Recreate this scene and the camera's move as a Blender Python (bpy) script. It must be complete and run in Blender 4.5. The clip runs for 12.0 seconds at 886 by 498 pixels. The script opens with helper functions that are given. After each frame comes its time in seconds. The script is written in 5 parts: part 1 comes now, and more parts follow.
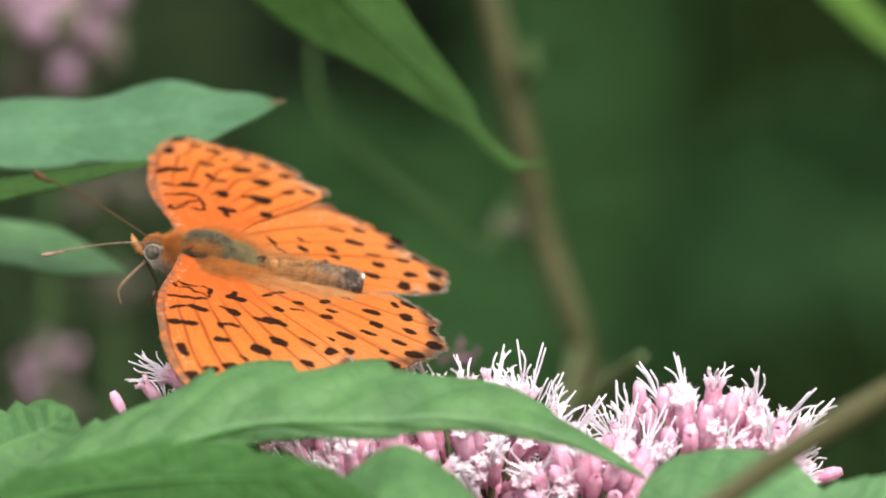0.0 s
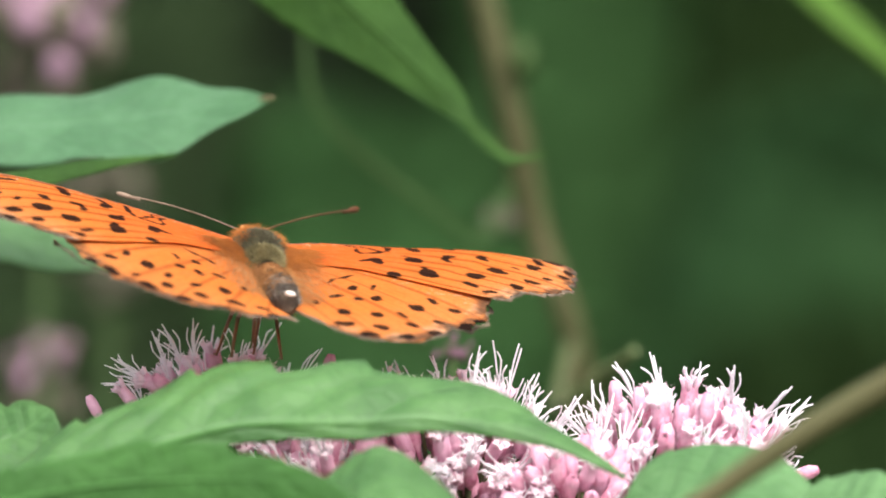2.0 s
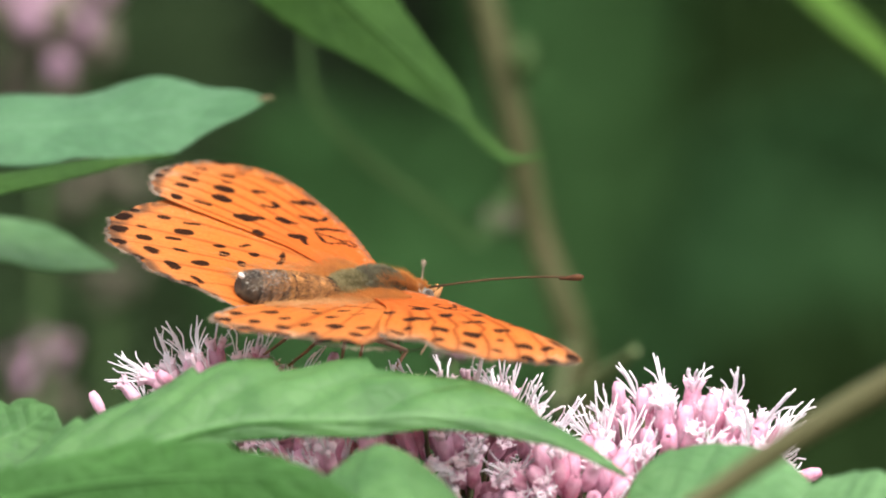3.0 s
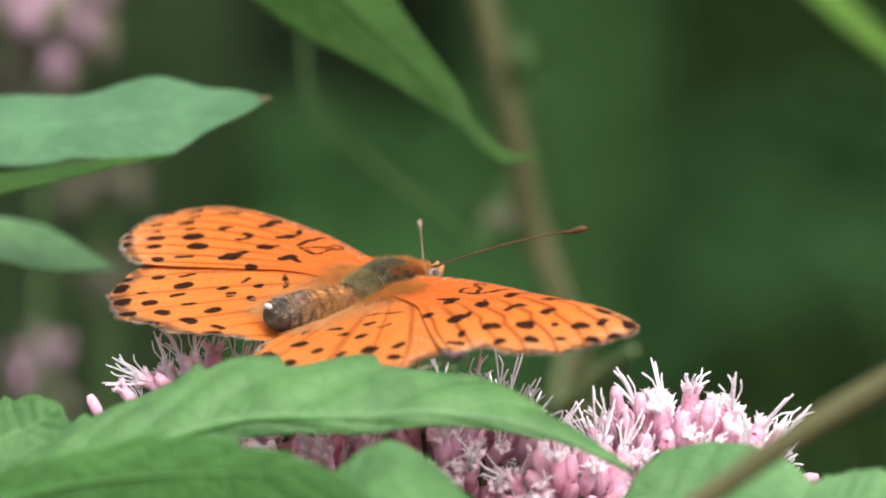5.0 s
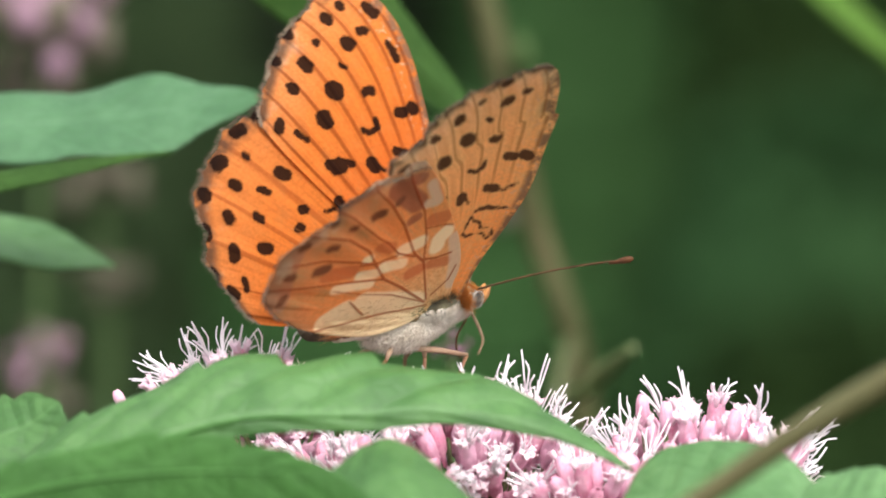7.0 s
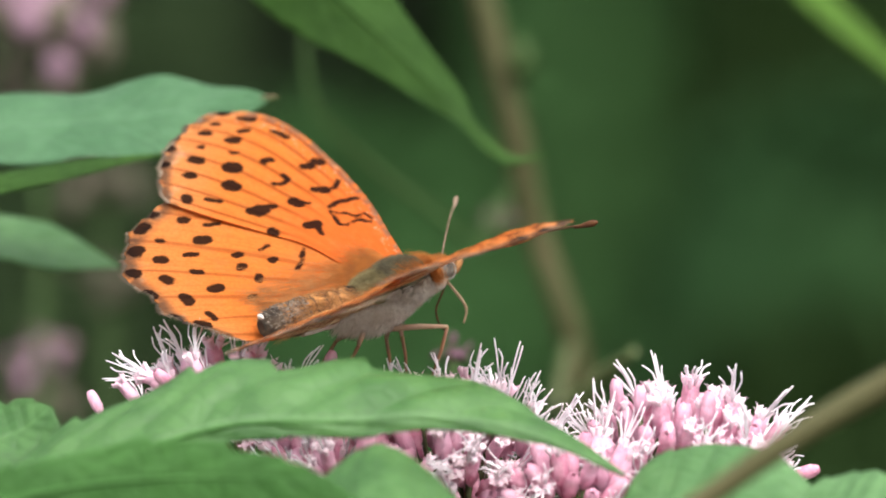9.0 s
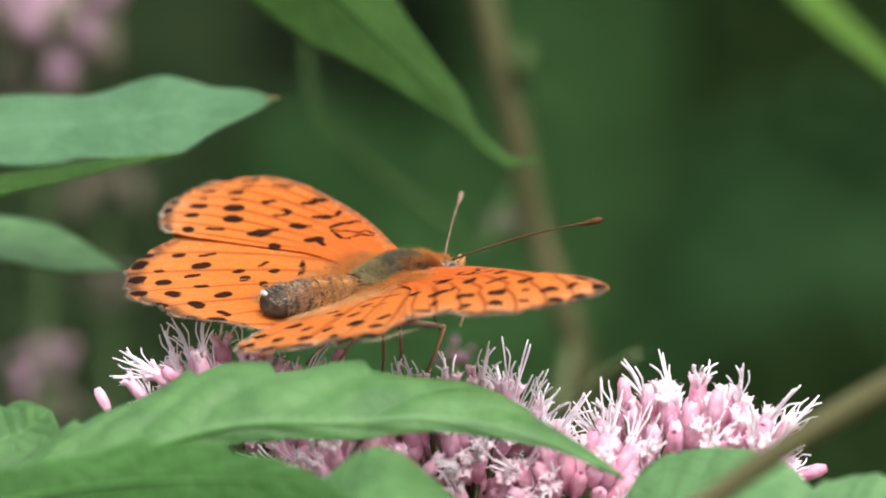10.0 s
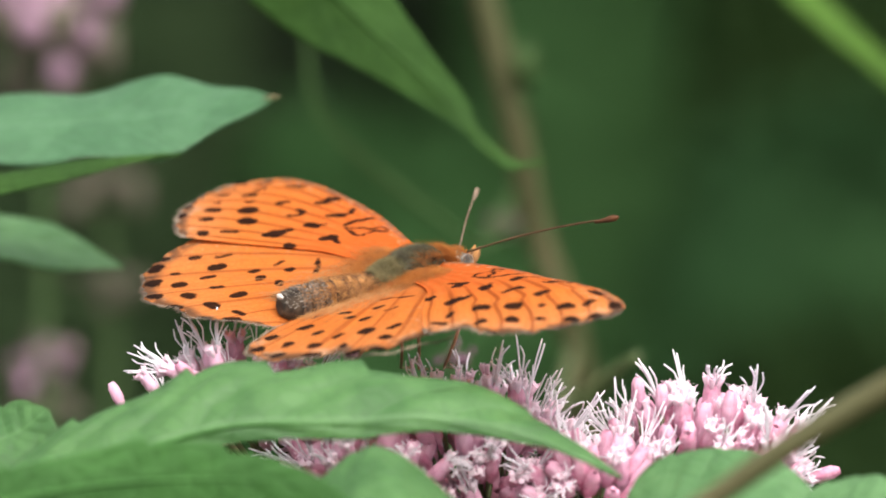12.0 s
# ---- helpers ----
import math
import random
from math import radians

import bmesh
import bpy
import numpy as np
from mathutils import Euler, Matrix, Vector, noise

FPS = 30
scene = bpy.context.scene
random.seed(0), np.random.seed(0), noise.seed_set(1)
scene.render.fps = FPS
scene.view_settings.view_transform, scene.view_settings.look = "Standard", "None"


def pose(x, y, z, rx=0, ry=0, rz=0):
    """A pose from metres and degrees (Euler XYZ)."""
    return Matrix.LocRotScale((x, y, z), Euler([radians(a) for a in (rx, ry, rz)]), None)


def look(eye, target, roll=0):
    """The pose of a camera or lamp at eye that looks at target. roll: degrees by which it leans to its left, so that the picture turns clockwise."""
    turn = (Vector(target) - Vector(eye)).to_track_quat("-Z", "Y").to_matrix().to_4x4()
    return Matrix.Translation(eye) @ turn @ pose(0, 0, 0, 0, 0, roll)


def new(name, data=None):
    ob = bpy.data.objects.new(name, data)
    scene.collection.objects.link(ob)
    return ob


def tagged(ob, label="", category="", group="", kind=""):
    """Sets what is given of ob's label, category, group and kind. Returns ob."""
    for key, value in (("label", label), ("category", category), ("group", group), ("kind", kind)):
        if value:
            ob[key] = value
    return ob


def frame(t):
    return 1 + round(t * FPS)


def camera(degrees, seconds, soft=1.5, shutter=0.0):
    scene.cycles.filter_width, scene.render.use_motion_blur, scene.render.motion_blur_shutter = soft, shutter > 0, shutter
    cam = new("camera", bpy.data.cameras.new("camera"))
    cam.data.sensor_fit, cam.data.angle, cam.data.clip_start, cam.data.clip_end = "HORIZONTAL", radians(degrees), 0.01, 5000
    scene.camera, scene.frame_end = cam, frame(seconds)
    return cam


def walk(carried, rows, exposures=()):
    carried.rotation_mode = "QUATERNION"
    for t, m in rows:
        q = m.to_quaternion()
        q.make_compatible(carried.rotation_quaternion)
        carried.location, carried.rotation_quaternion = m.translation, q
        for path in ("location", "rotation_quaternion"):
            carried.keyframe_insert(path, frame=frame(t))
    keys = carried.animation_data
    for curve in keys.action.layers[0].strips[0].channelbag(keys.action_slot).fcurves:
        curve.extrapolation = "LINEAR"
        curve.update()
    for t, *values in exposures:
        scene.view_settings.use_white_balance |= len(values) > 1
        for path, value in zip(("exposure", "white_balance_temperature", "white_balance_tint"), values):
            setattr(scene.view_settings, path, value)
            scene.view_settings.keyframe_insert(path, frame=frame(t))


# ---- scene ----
# ------------------------------------------------------------------ camera
# A hand-held telephoto view of a butterfly on a flower head, half a metre off.
cam = camera(10.5, 12.0, 1.85, 0.5)
cam.data.dof.use_dof = True
cam.data.dof.focus_distance = 0.502
cam.data.dof.aperture_fstop = 19.5
# seconds, tilt, turn: the small drift of the holding arm
DRIFT = [(0, 0.054, 0.074), (0.5, 0.027, 0.054), (1, -0.003, 0.027), (1.5, -0.013, 0.007), (2, -0.020, -0.003),
         (2.5, -0.013, 0.013), (3, -0.020, 0.000), (5, -0.027, -0.027), (5.5, -0.037, -0.034), (6, -0.044, -0.027),
         (6.5, -0.047, -0.050), (7, -0.050, -0.020), (9, -0.010, -0.013), (9.5, 0.010, -0.013), (10, 0.027, 0.007),
         (10.5, 0.027, 0.007), (11, 0.037, 0.013), (11.5, 0.047, 0.027), (12, 0.050, 0.020)]
walk(cam, [(t, pose(0, -0.5, 0.95, 86 + tilt, 0, turn)) for t, tilt, turn in DRIFT],
     [(0, 1.20), (1, 1.22), (1.5, 1.33), (2, 1.47), (2.5, 1.45), (3, 1.44), (5, 1.36), (7, 1.38), (9, 1.28), (12, 1.25)])

# ------------------------------------------------------------------ light: bright overcast sky
world = bpy.data.worlds.new("sky")
scene.world = world
world.use_nodes = True
wn = world.node_tree.nodes
sky = wn.new("ShaderNodeTexSky")
sky.sky_type, sky.sun_disc = "NISHITA", False
sky.sun_elevation, sky.sun_rotation = radians(55.6), radians(159)
sky.air_density, sky.dust_density = 1.0, 4.0
cloud = wn.new("ShaderNodeHueSaturation")          # a thin cloud cover takes most of the blue out
cloud.inputs["Saturation"].default_value = 0.3
world.node_tree.links.new(sky.outputs["Color"], cloud.inputs["Color"])
world.node_tree.links.new(cloud.outputs["Color"], wn["Background"].inputs["Color"])
wn["Background"].inputs["Strength"].default_value = 0.15
sun = new("sun", bpy.data.lights.new("sun", "SUN"))
sun.data.energy, sun.data.angle, sun.data.color = 1.65, radians(60), (1.0, 0.97, 0.92)
sun.matrix_world = look((0.30, -0.80, 2.15), (0, 0, 0.9))

# ------------------------------------------------------------------ helpers
rnd = random.Random(7)
HOME = Vector((0, 0, 0.915))          # the middle of the flower head


def V(p):
    """Millimetres from the middle of the flower head to metres in the world."""
    return HOME + Vector(p) * 0.001


def catmull(points, n):
    """n + 1 points along a smooth curve through the given ones."""
    p = np.array([list(q) for q in points], float)
    p = np.vstack([2 * p[0] - p[1], p, 2 * p[-1] - p[-2]])
    x = np.linspace(0, len(p) - 3, n + 1)
    k = np.minimum(x.astype(int), len(p) - 4)
    f = (x - k)[:, None]
    a, b, c, d = p[k], p[k + 1], p[k + 2], p[k + 3]
    return 0.5 * (2 * b + (c - a) * f + (2 * a - 5 * b + 4 * c - d) * f ** 2 + (3 * b - a - 3 * c + d) * f ** 3)


def part(name, mesh, materials, parent, label=""):
    """One mesh object under a thing or a part."""
    if isinstance(mesh, bmesh.types.BMesh):
        bm, mesh = mesh, bpy.data.meshes.new(name)
        bm.to_mesh(mesh)
        bm.free()
    if not mesh.materials:
        for m in materials if isinstance(materials, (list, tuple)) else [materials]:
            mesh.materials.append(m)
    ob = new(name, mesh)
    ob.parent = parent
    if label:
        ob["label"] = label
    return ob


def smooth(mesh):
    mesh.polygons.foreach_set("use_smooth", [True] * len(mesh.polygons))
    return mesh


def sheet(name, grid, st, thick, marks=None, flip=False):
    """A thin closed sheet over a grid of points, with its upper and lower face; st: two coordinates along and across it."""
    n, m, _ = grid.shape
    du, dv = np.gradient(grid, axis=0), np.gradient(grid, axis=1)
    nor = np.cross(du, dv)
    nor /= np.linalg.norm(nor, axis=2, keepdims=True) + 1e-12
    if flip:
        nor = -nor
    pts = np.concatenate([(grid + nor * thick / 2).reshape(-1, 3), (grid - nor * thick / 2).reshape(-1, 3)])
    idx = np.arange(n * m).reshape(n, m)
    top = np.stack([idx[:-1, :-1], idx[1:, :-1], idx[1:, 1:], idx[:-1, 1:]], -1).reshape(-1, 4)
    if flip:
        top = top[:, ::-1]
    low = top[:, ::-1] + n * m
    ring = np.concatenate([idx[:, 0], idx[-1, 1:], idx[-2::-1, -1], idx[0, -2:0:-1]])
    nxt = np.roll(ring, -1)
    rim = np.stack([ring, ring + n * m, nxt + n * m, nxt], -1)
    if flip:
        rim = rim[:, ::-1]
    faces = np.concatenate([top, low, rim])
    mesh = bpy.data.meshes.new(name)
    mesh.from_pydata(pts.tolist(), [], faces.tolist())
    k = len(top)
    mesh.polygons.foreach_set("material_index", [0] * k + [1] * k + [0] * len(rim))
    a = mesh.attributes.new("st", "FLOAT_VECTOR", "POINT")
    flat = np.concatenate([st.reshape(-1, 2)] * 2)
    a.data.foreach_set("vector", np.hstack([flat, np.zeros((len(flat), 1))]).ravel().astype(np.float32))
    for key, value in (marks or {}).items():
        a = mesh.attributes.new(key, "FLOAT", "POINT")
        a.data.foreach_set("value", np.concatenate([value.ravel()] * 2).astype(np.float32))
    return smooth(mesh)


def tube(path, radii, sides=8, bm=None, caps=True):
    """A round rod along a path; radii: one for each point of it."""
    bm = bm or bmesh.new()
    path = [Vector(p) for p in path]
    rings = []
    ref = None
    for i, p in enumerate(path):
        d = (path[min(i + 1, len(path) - 1)] - path[max(i - 1, 0)]).normalized()
        if ref is None:
            ref = d.orthogonal().normalized()
        x = (ref - d * ref.dot(d)).normalized()
        ref, y = x, d.cross(x)
        rings.append([bm.verts.new(p + (x * math.cos(a) + y * math.sin(a)) * radii[i])
                      for a in (2 * math.pi * k / sides for k in range(sides))])
    for a, b in zip(rings, rings[1:]):
        for k in range(sides):
            f = bm.faces.new((a[k], a[(k + 1) % sides], b[(k + 1) % sides], b[k]))
            f.smooth = True
    if caps:
        bm.faces.new(rings[0][::-1])
        bm.faces.new(rings[-1])
    return bm


def ball(centre, radius, stretch=(1, 1, 1), bm=None, detail=2):
    bm = bm or bmesh.new()
    m = Matrix.Translation(centre) @ Matrix.Diagonal((*stretch, 1))
    made = bmesh.ops.create_icosphere(bm, subdivisions=detail, radius=radius, matrix=m)
    for v in made["verts"]:
        for f in v.link_faces:
            f.smooth = True
    return bm


# ------------------------------------------------------------------ materials
def nodes_of(name):
    m = bpy.data.materials.new(name)
    m.use_nodes = True
    nt = m.node_tree
    return m, nt, nt.nodes["Principled BSDF"], nt.nodes["Material Output"]


def math_node(nt, op, a, b=None, c=None):
    n = nt.nodes.new("ShaderNodeMath")
    n.operation = op
    for i, x in enumerate((a, b, c)):
        if x is None:
            continue
        if isinstance(x, (int, float)):
            n.inputs[i].default_value = x
        else:
            nt.links.new(x, n.inputs[i])
    return n.outputs[0]


def mix(nt, fac, a, b, kind="MIX"):
    n = nt.nodes.new("ShaderNodeMix")
    n.data_type, n.blend_type = "RGBA", kind
    for i, x in ((0, fac), (6, a), (7, b)):
        if isinstance(x, (int, float)):
            n.inputs[i].default_value = x
        elif isinstance(x, tuple):
            n.inputs[i].default_value = (*x, 1)
        else:
            nt.links.new(x, n.inputs[i])
    return n.outputs[2]


def noise_node(nt, scale, detail=3, rough=0.6, where=None):
    n = nt.nodes.new("ShaderNodeTexNoise")
    n.inputs["Scale"].default_value, n.inputs["Detail"].default_value, n.inputs["Roughness"].default_value = scale, detail, rough
    if where is None:
        where = nt.nodes.new("ShaderNodeTexCoord").outputs["Object"]
    nt.links.new(where, n.inputs["Vector"])
    return n.outputs["Fac"]


def step(nt, x, lo, hi):
    n = nt.nodes.new("ShaderNodeMapRange")
    n.interpolation_type = "SMOOTHSTEP"
    nt.links.new(x, n.inputs[0])
    n.inputs[1].default_value, n.inputs[2].default_value = lo, hi
    return n.outputs[0]


def bump(nt, bsdf, height, strength, distance):
    n = nt.nodes.new("ShaderNodeBump")
    n.inputs["Strength"].default_value, n.inputs["Distance"].default_value = strength, distance
    nt.links.new(height, n.inputs["Height"])
    nt.links.new(n.outputs[0], bsdf.inputs["Normal"])
    return n.outputs[0]


def thin(nt, bsdf, out, colour, amount, normal=None):
    """Lets part of the light through a thin blade or wing."""
    t = nt.nodes.new("ShaderNodeBsdfTranslucent")
    nt.links.new(colour, t.inputs["Color"])
    s = nt.nodes.new("ShaderNodeMixShader")
    s.inputs[0].default_value = amount
    nt.links.new(bsdf.outputs[0], s.inputs[1])
    nt.links.new(t.outputs[0], s.inputs[2])
    nt.links.new(s.outputs[0], out.inputs["Surface"])


def separate(nt, attribute):
    a = nt.nodes.new("ShaderNodeAttribute")
    a.attribute_name = attribute
    s = nt.nodes.new("ShaderNodeSeparateXYZ")
    nt.links.new(a.outputs["Vector"], s.inputs[0])
    return s.outputs[0], s.outputs[1]


def leaf_material(name, light, dark, rough=0.5, through_light=0.3, ribs=9, spec=0.4):
    m, nt, b, out = nodes_of(name)
    s, t = separate(nt, "st")
    away = math_node(nt, "ABSOLUTE", t)
    # side veins that run forward from the midrib, and the midrib itself
    run = math_node(nt, "MULTIPLY", math_node(nt, "SUBTRACT", s, math_node(nt, "MULTIPLY", away, 0.16)), ribs)
    wave = math_node(nt, "ABSOLUTE", math_node(nt, "SUBTRACT", math_node(nt, "FRACT", run), 0.5))
    side = math_node(nt, "SUBTRACT", 1.0, step(nt, wave, 0.0, 0.07))
    mid = math_node(nt, "SUBTRACT", 1.0, step(nt, away, 0.015, 0.06))
    vein = math_node(nt, "MAXIMUM", math_node(nt, "MULTIPLY", side, 0.55), mid)
    blotch = step(nt, noise_node(nt, 170, 3), 0.35, 0.65)
    fine = noise_node(nt, 1400, 2)
    net = nt.nodes.new("ShaderNodeTexVoronoi")
    net.feature = "DISTANCE_TO_EDGE"
    net.inputs["Scale"].default_value = 420
    place = nt.nodes.new("ShaderNodeTexCoord")
    nt.links.new(place.outputs["Object"], net.inputs["Vector"])
    cell = step(nt, net.outputs["Distance"], 0.0, 0.22)
    col = mix(nt, blotch, light, dark)
    col = mix(nt, math_node(nt, "MULTIPLY", math_node(nt, "SUBTRACT", 1.0, cell), 0.16), col, tuple(0.55 * c for c in dark))
    col = mix(nt, math_node(nt, "MULTIPLY", fine, 0.35), col, tuple(0.55 * c for c in dark))
    col = mix(nt, math_node(nt, "MULTIPLY", vein, 0.2), col, tuple(min(1, 1.4 * c + 0.02) for c in light))
    nt.links.new(col, b.inputs["Base Color"])
    b.inputs["Roughness"].default_value, b.inputs["Specular IOR Level"].default_value = rough, spec
    pillow = math_node(nt, "ADD", math_node(nt, "MULTIPLY", wave, 2.0), math_node(nt, "ADD", math_node(nt, "MULTIPLY", fine, 0.3), math_node(nt, "MULTIPLY", cell, 0.7)))
    bump(nt, b, math_node(nt, "SUBTRACT", pillow, vein), 0.3, 0.0004)
    thin(nt, b, out, col, through_light)
    return m


def plain_material(name, a, b_col, scale, rough=0.6, bump_mm=0.05, fine=2000, see_through=0.0, spread=0.0, spec=0.25):
    m, nt, b, out = nodes_of(name)
    col = mix(nt, step(nt, noise_node(nt, scale, 4), 0.3, 0.7), a, b_col)
    f = noise_node(nt, fine, 2)
    col = mix(nt, math_node(nt, "MULTIPLY", f, 0.3), col, tuple(0.5 * c for c in b_col))
    if spread:
        info = nt.nodes.new("ShaderNodeObjectInfo")
        col = mix(nt, math_node(nt, "MULTIPLY", info.outputs["Random"], spread), col, tuple(min(1, 1.5 * c + 0.06) for c in a))
    nt.links.new(col, b.inputs["Base Color"])
    b.inputs["Roughness"].default_value, b.inputs["Specular IOR Level"].default_value = rough, spec
    bump(nt, b, f, 0.5, bump_mm * 0.001)
    if see_through:
        thin(nt, b, out, col, see_through)
    return m


def wing_material(name, inner, middle, outer, dark, soft=0.10, veins=8.0, vein_strength=0.55, cells=None, shrink=0.0, marks="mark"):
    """Scales of a wing: ground colour from the root outwards, dark marks, veins, dusting and wear at the hem."""
    m, nt, b, out = nodes_of(name)
    s, t = separate(nt, "st")
    at = nt.nodes.new("ShaderNodeAttribute")
    at.attribute_name = marks
    grain = noise_node(nt, 2600, 3)
    broad = noise_node(nt, 160, 3)
    col = mix(nt, step(nt, math_node(nt, "ADD", s, math_node(nt, "MULTIPLY", math_node(nt, "SUBTRACT", broad, 0.5), 0.3)), 0.08, 0.72), inner, middle)
    col = mix(nt, step(nt, math_node(nt, "ADD", s, math_node(nt, "MULTIPLY", broad, 0.2)), 0.75, 1.12), col, outer)
    col = mix(nt, math_node(nt, "MULTIPLY", step(nt, grain, 0.35, 0.7), 0.45), col, tuple(0.6 * c for c in middle))
    col = mix(nt, math_node(nt, "MULTIPLY", step(nt, noise_node(nt, 520, 4), 0.45, 0.75), 0.4), col, tuple(0.75 * c + 0.05 * k for c, k in zip(middle, (0.3, 1, 0.6))))
    ray = nt.nodes.new("ShaderNodeCombineXYZ")
    nt.links.new(math_node(nt, "MULTIPLY", s, 5.0), ray.inputs[0])
    nt.links.new(math_node(nt, "MULTIPLY", t, 60.0), ray.inputs[1])
    col = mix(nt, math_node(nt, "MULTIPLY", step(nt, noise_node(nt, 1.0, 3, 0.6, ray.outputs[0]), 0.45, 0.75), 0.45), col, tuple(0.62 * c for c in inner))
    run = math_node(nt, "ABSOLUTE", math_node(nt, "SUBTRACT", math_node(nt, "FRACT", math_node(nt, "MULTIPLY", t, veins)), 0.5))
    def field(attribute, lo, hi, wobble):
        """One inside the marks of this attribute, nought outside."""
        f = nt.nodes.new("ShaderNodeAttribute")
        f.attribute_name = attribute
        near_edge = math_node(nt, "ADD", f.outputs["Fac"], math_node(nt, "MULTIPLY", math_node(nt, "SUBTRACT", broad, 0.5), wobble))
        return math_node(nt, "SUBTRACT", 1.0, step(nt, near_edge, lo, hi))
    if cells:
        for name_, tint, much in (("dusk", (0.40, 0.19, 0.125), 0.6), ("maroon", (0.30, 0.085, 0.05), 0.75), ("rust", (0.56, 0.16, 0.055), 0.75), ("chalk", (0.66, 0.54, 0.38), 0.65), ("pale", cells, 0.85)):
            col = mix(nt, math_node(nt, "MULTIPLY", field(name_, -0.25, 0.25, 0.5), much), col, tint)
    if not cells:
        dust = math_node(nt, "MULTIPLY", math_node(nt, "SUBTRACT", 1.0, step(nt, t, 0.10, 0.26)), step(nt, noise_node(nt, 1500, 2), 0.55, 0.68))
        col = mix(nt, math_node(nt, "MULTIPLY", dust, 0.5), col, (0.62, 0.44, 0.30))
        brim = math_node(nt, "SUBTRACT", 1.0, step(nt, math_node(nt, "ADD", t, math_node(nt, "MULTIPLY", grain, 0.06)), 0.06, 0.14))
        brim = math_node(nt, "MULTIPLY", brim, step(nt, noise_node(nt, 800, 3), 0.36, 0.56))
        col = mix(nt, math_node(nt, "MULTIPLY", brim, 0.85), col, (0.17, 0.105, 0.07))
    thick = math_node(nt, "DIVIDE", run, math_node(nt, "ADD", 0.12, math_node(nt, "MULTIPLY", math_node(nt, "SUBTRACT", 1.0, s), 0.25)))
    line = field("vein", -0.08, 0.14, 0.1) if cells else math_node(nt, "MULTIPLY", math_node(nt, "SUBTRACT", 1.0, step(nt, thick, 0.16, 0.60)), step(nt, s, 0.22, 0.5))
    col = mix(nt, math_node(nt, "MULTIPLY", line, vein_strength), col, tuple(0.3 * x + 0.34 * y * y for x, y in zip(dark, middle)))
    shape = noise_node(nt, 850, 3)
    edge = math_node(nt, "ADD", math_node(nt, "ADD", at.outputs["Fac"], shrink), math_node(nt, "MULTIPLY", math_node(nt, "SUBTRACT", grain, 0.5), 0.34))
    edge = math_node(nt, "ADD", edge, math_node(nt, "MULTIPLY", math_node(nt, "SUBTRACT", shape, 0.5), 0.85))
    spot = math_node(nt, "SUBTRACT", 1.0, step(nt, edge, -soft, soft))
    worn = math_node(nt, "MULTIPLY", step(nt, s, 0.86, 0.97), step(nt, noise_node(nt, 240, 3), 0.5, 0.68))
    col = mix(nt, math_node(nt, "MULTIPLY", worn, 0.6), col, (0.62, 0.45, 0.30))
    hem = math_node(nt, "MULTIPLY", step(nt, s, 0.925, 0.98), 0.2 if cells else 0.85)
    col = mix(nt, math_node(nt, "MULTIPLY", hem, step(nt, noise_node(nt, 420, 2), 0.33, 0.54)), col, (0.075, 0.045, 0.030))
    col = mix(nt, math_node(nt, "MULTIPLY", spot, 0.96), col, dark)
    nt.links.new(col, b.inputs["Base Color"])
    b.inputs["Roughness"].default_value, b.inputs["Specular IOR Level"].default_value = 0.8, 0.06
    bump(nt, b, math_node(nt, "ADD", grain, math_node(nt, "MULTIPLY", line, 2.0)), 0.35, 0.00012)
    thin(nt, b, out, col, 0.45)
    return m


LEAF = leaf_material("leaf_green", (0.094, 0.212, 0.062), (0.055, 0.143, 0.038), 0.5, 0.3, 9, 0.35)
LEAF_PALE = leaf_material("leaf_pale", (0.128, 0.262, 0.098), (0.085, 0.195, 0.066), 0.5, 0.3, 7, 0.35)
# green of leaf undersides; also paints the shaded look of one front leaf
LEAF_LOW_SHADE = leaf_material("leaf_underside_and_shade", (0.058, 0.160, 0.036), (0.044, 0.126, 0.028), 0.6, 0.3, 9, 0.15)
LEAF_BLUE = leaf_material("leaf_bluish", (0.080, 0.184, 0.083), (0.054, 0.138, 0.058), 0.5, 0.25, 6, 0.35)
LEAF_FAR = leaf_material("leaf_far", (0.046, 0.108, 0.022), (0.034, 0.082, 0.017), 0.6, 0.35, 7, 0.1)
LEAF_FRESH = leaf_material("leaf_fresh", (0.080, 0.165, 0.024), (0.064, 0.136, 0.020), 0.6, 0.35, 7, 0.1)
HEDGE = plain_material("bush_green", (0.0393, 0.0954, 0.0310), (0.0343, 0.0846, 0.0251), 9, 0.8, 0.1, 300, 0.2, spec=0.05)
# the dull and the grey leaf colour carry the shade of the recess at left
HEDGE_DULL_SHADED = plain_material("bush_dull_shaded", (0.0336, 0.0574, 0.0249), (0.0305, 0.0508, 0.0202), 9, 0.8, 0.1, 300, 0.2, spec=0.05)
HEDGE_GREY_SHADED = plain_material("bush_grey_shaded", (0.0172, 0.0262, 0.0142), (0.0148, 0.0224, 0.0115), 9, 0.8, 0.1, 300, 0.2, spec=0.05)
HEDGE_OLIVE = plain_material("bush_olive", (0.0320, 0.0830, 0.0296), (0.0312, 0.0725, 0.0240), 5, 0.8, 0.1, 300, 0.2, spec=0.05)
THICKET = plain_material("thicket_green", (0.044, 0.090, 0.039), (0.036, 0.070, 0.027), 3, 0.8, 0.1, 300, spec=0.05)
HEDGE_DEEP = plain_material("bush_deep", (0.0515, 0.1180, 0.0395), (0.0455, 0.1035, 0.0320), 9, 0.8, 0.1, 300, 0.2, spec=0.05)
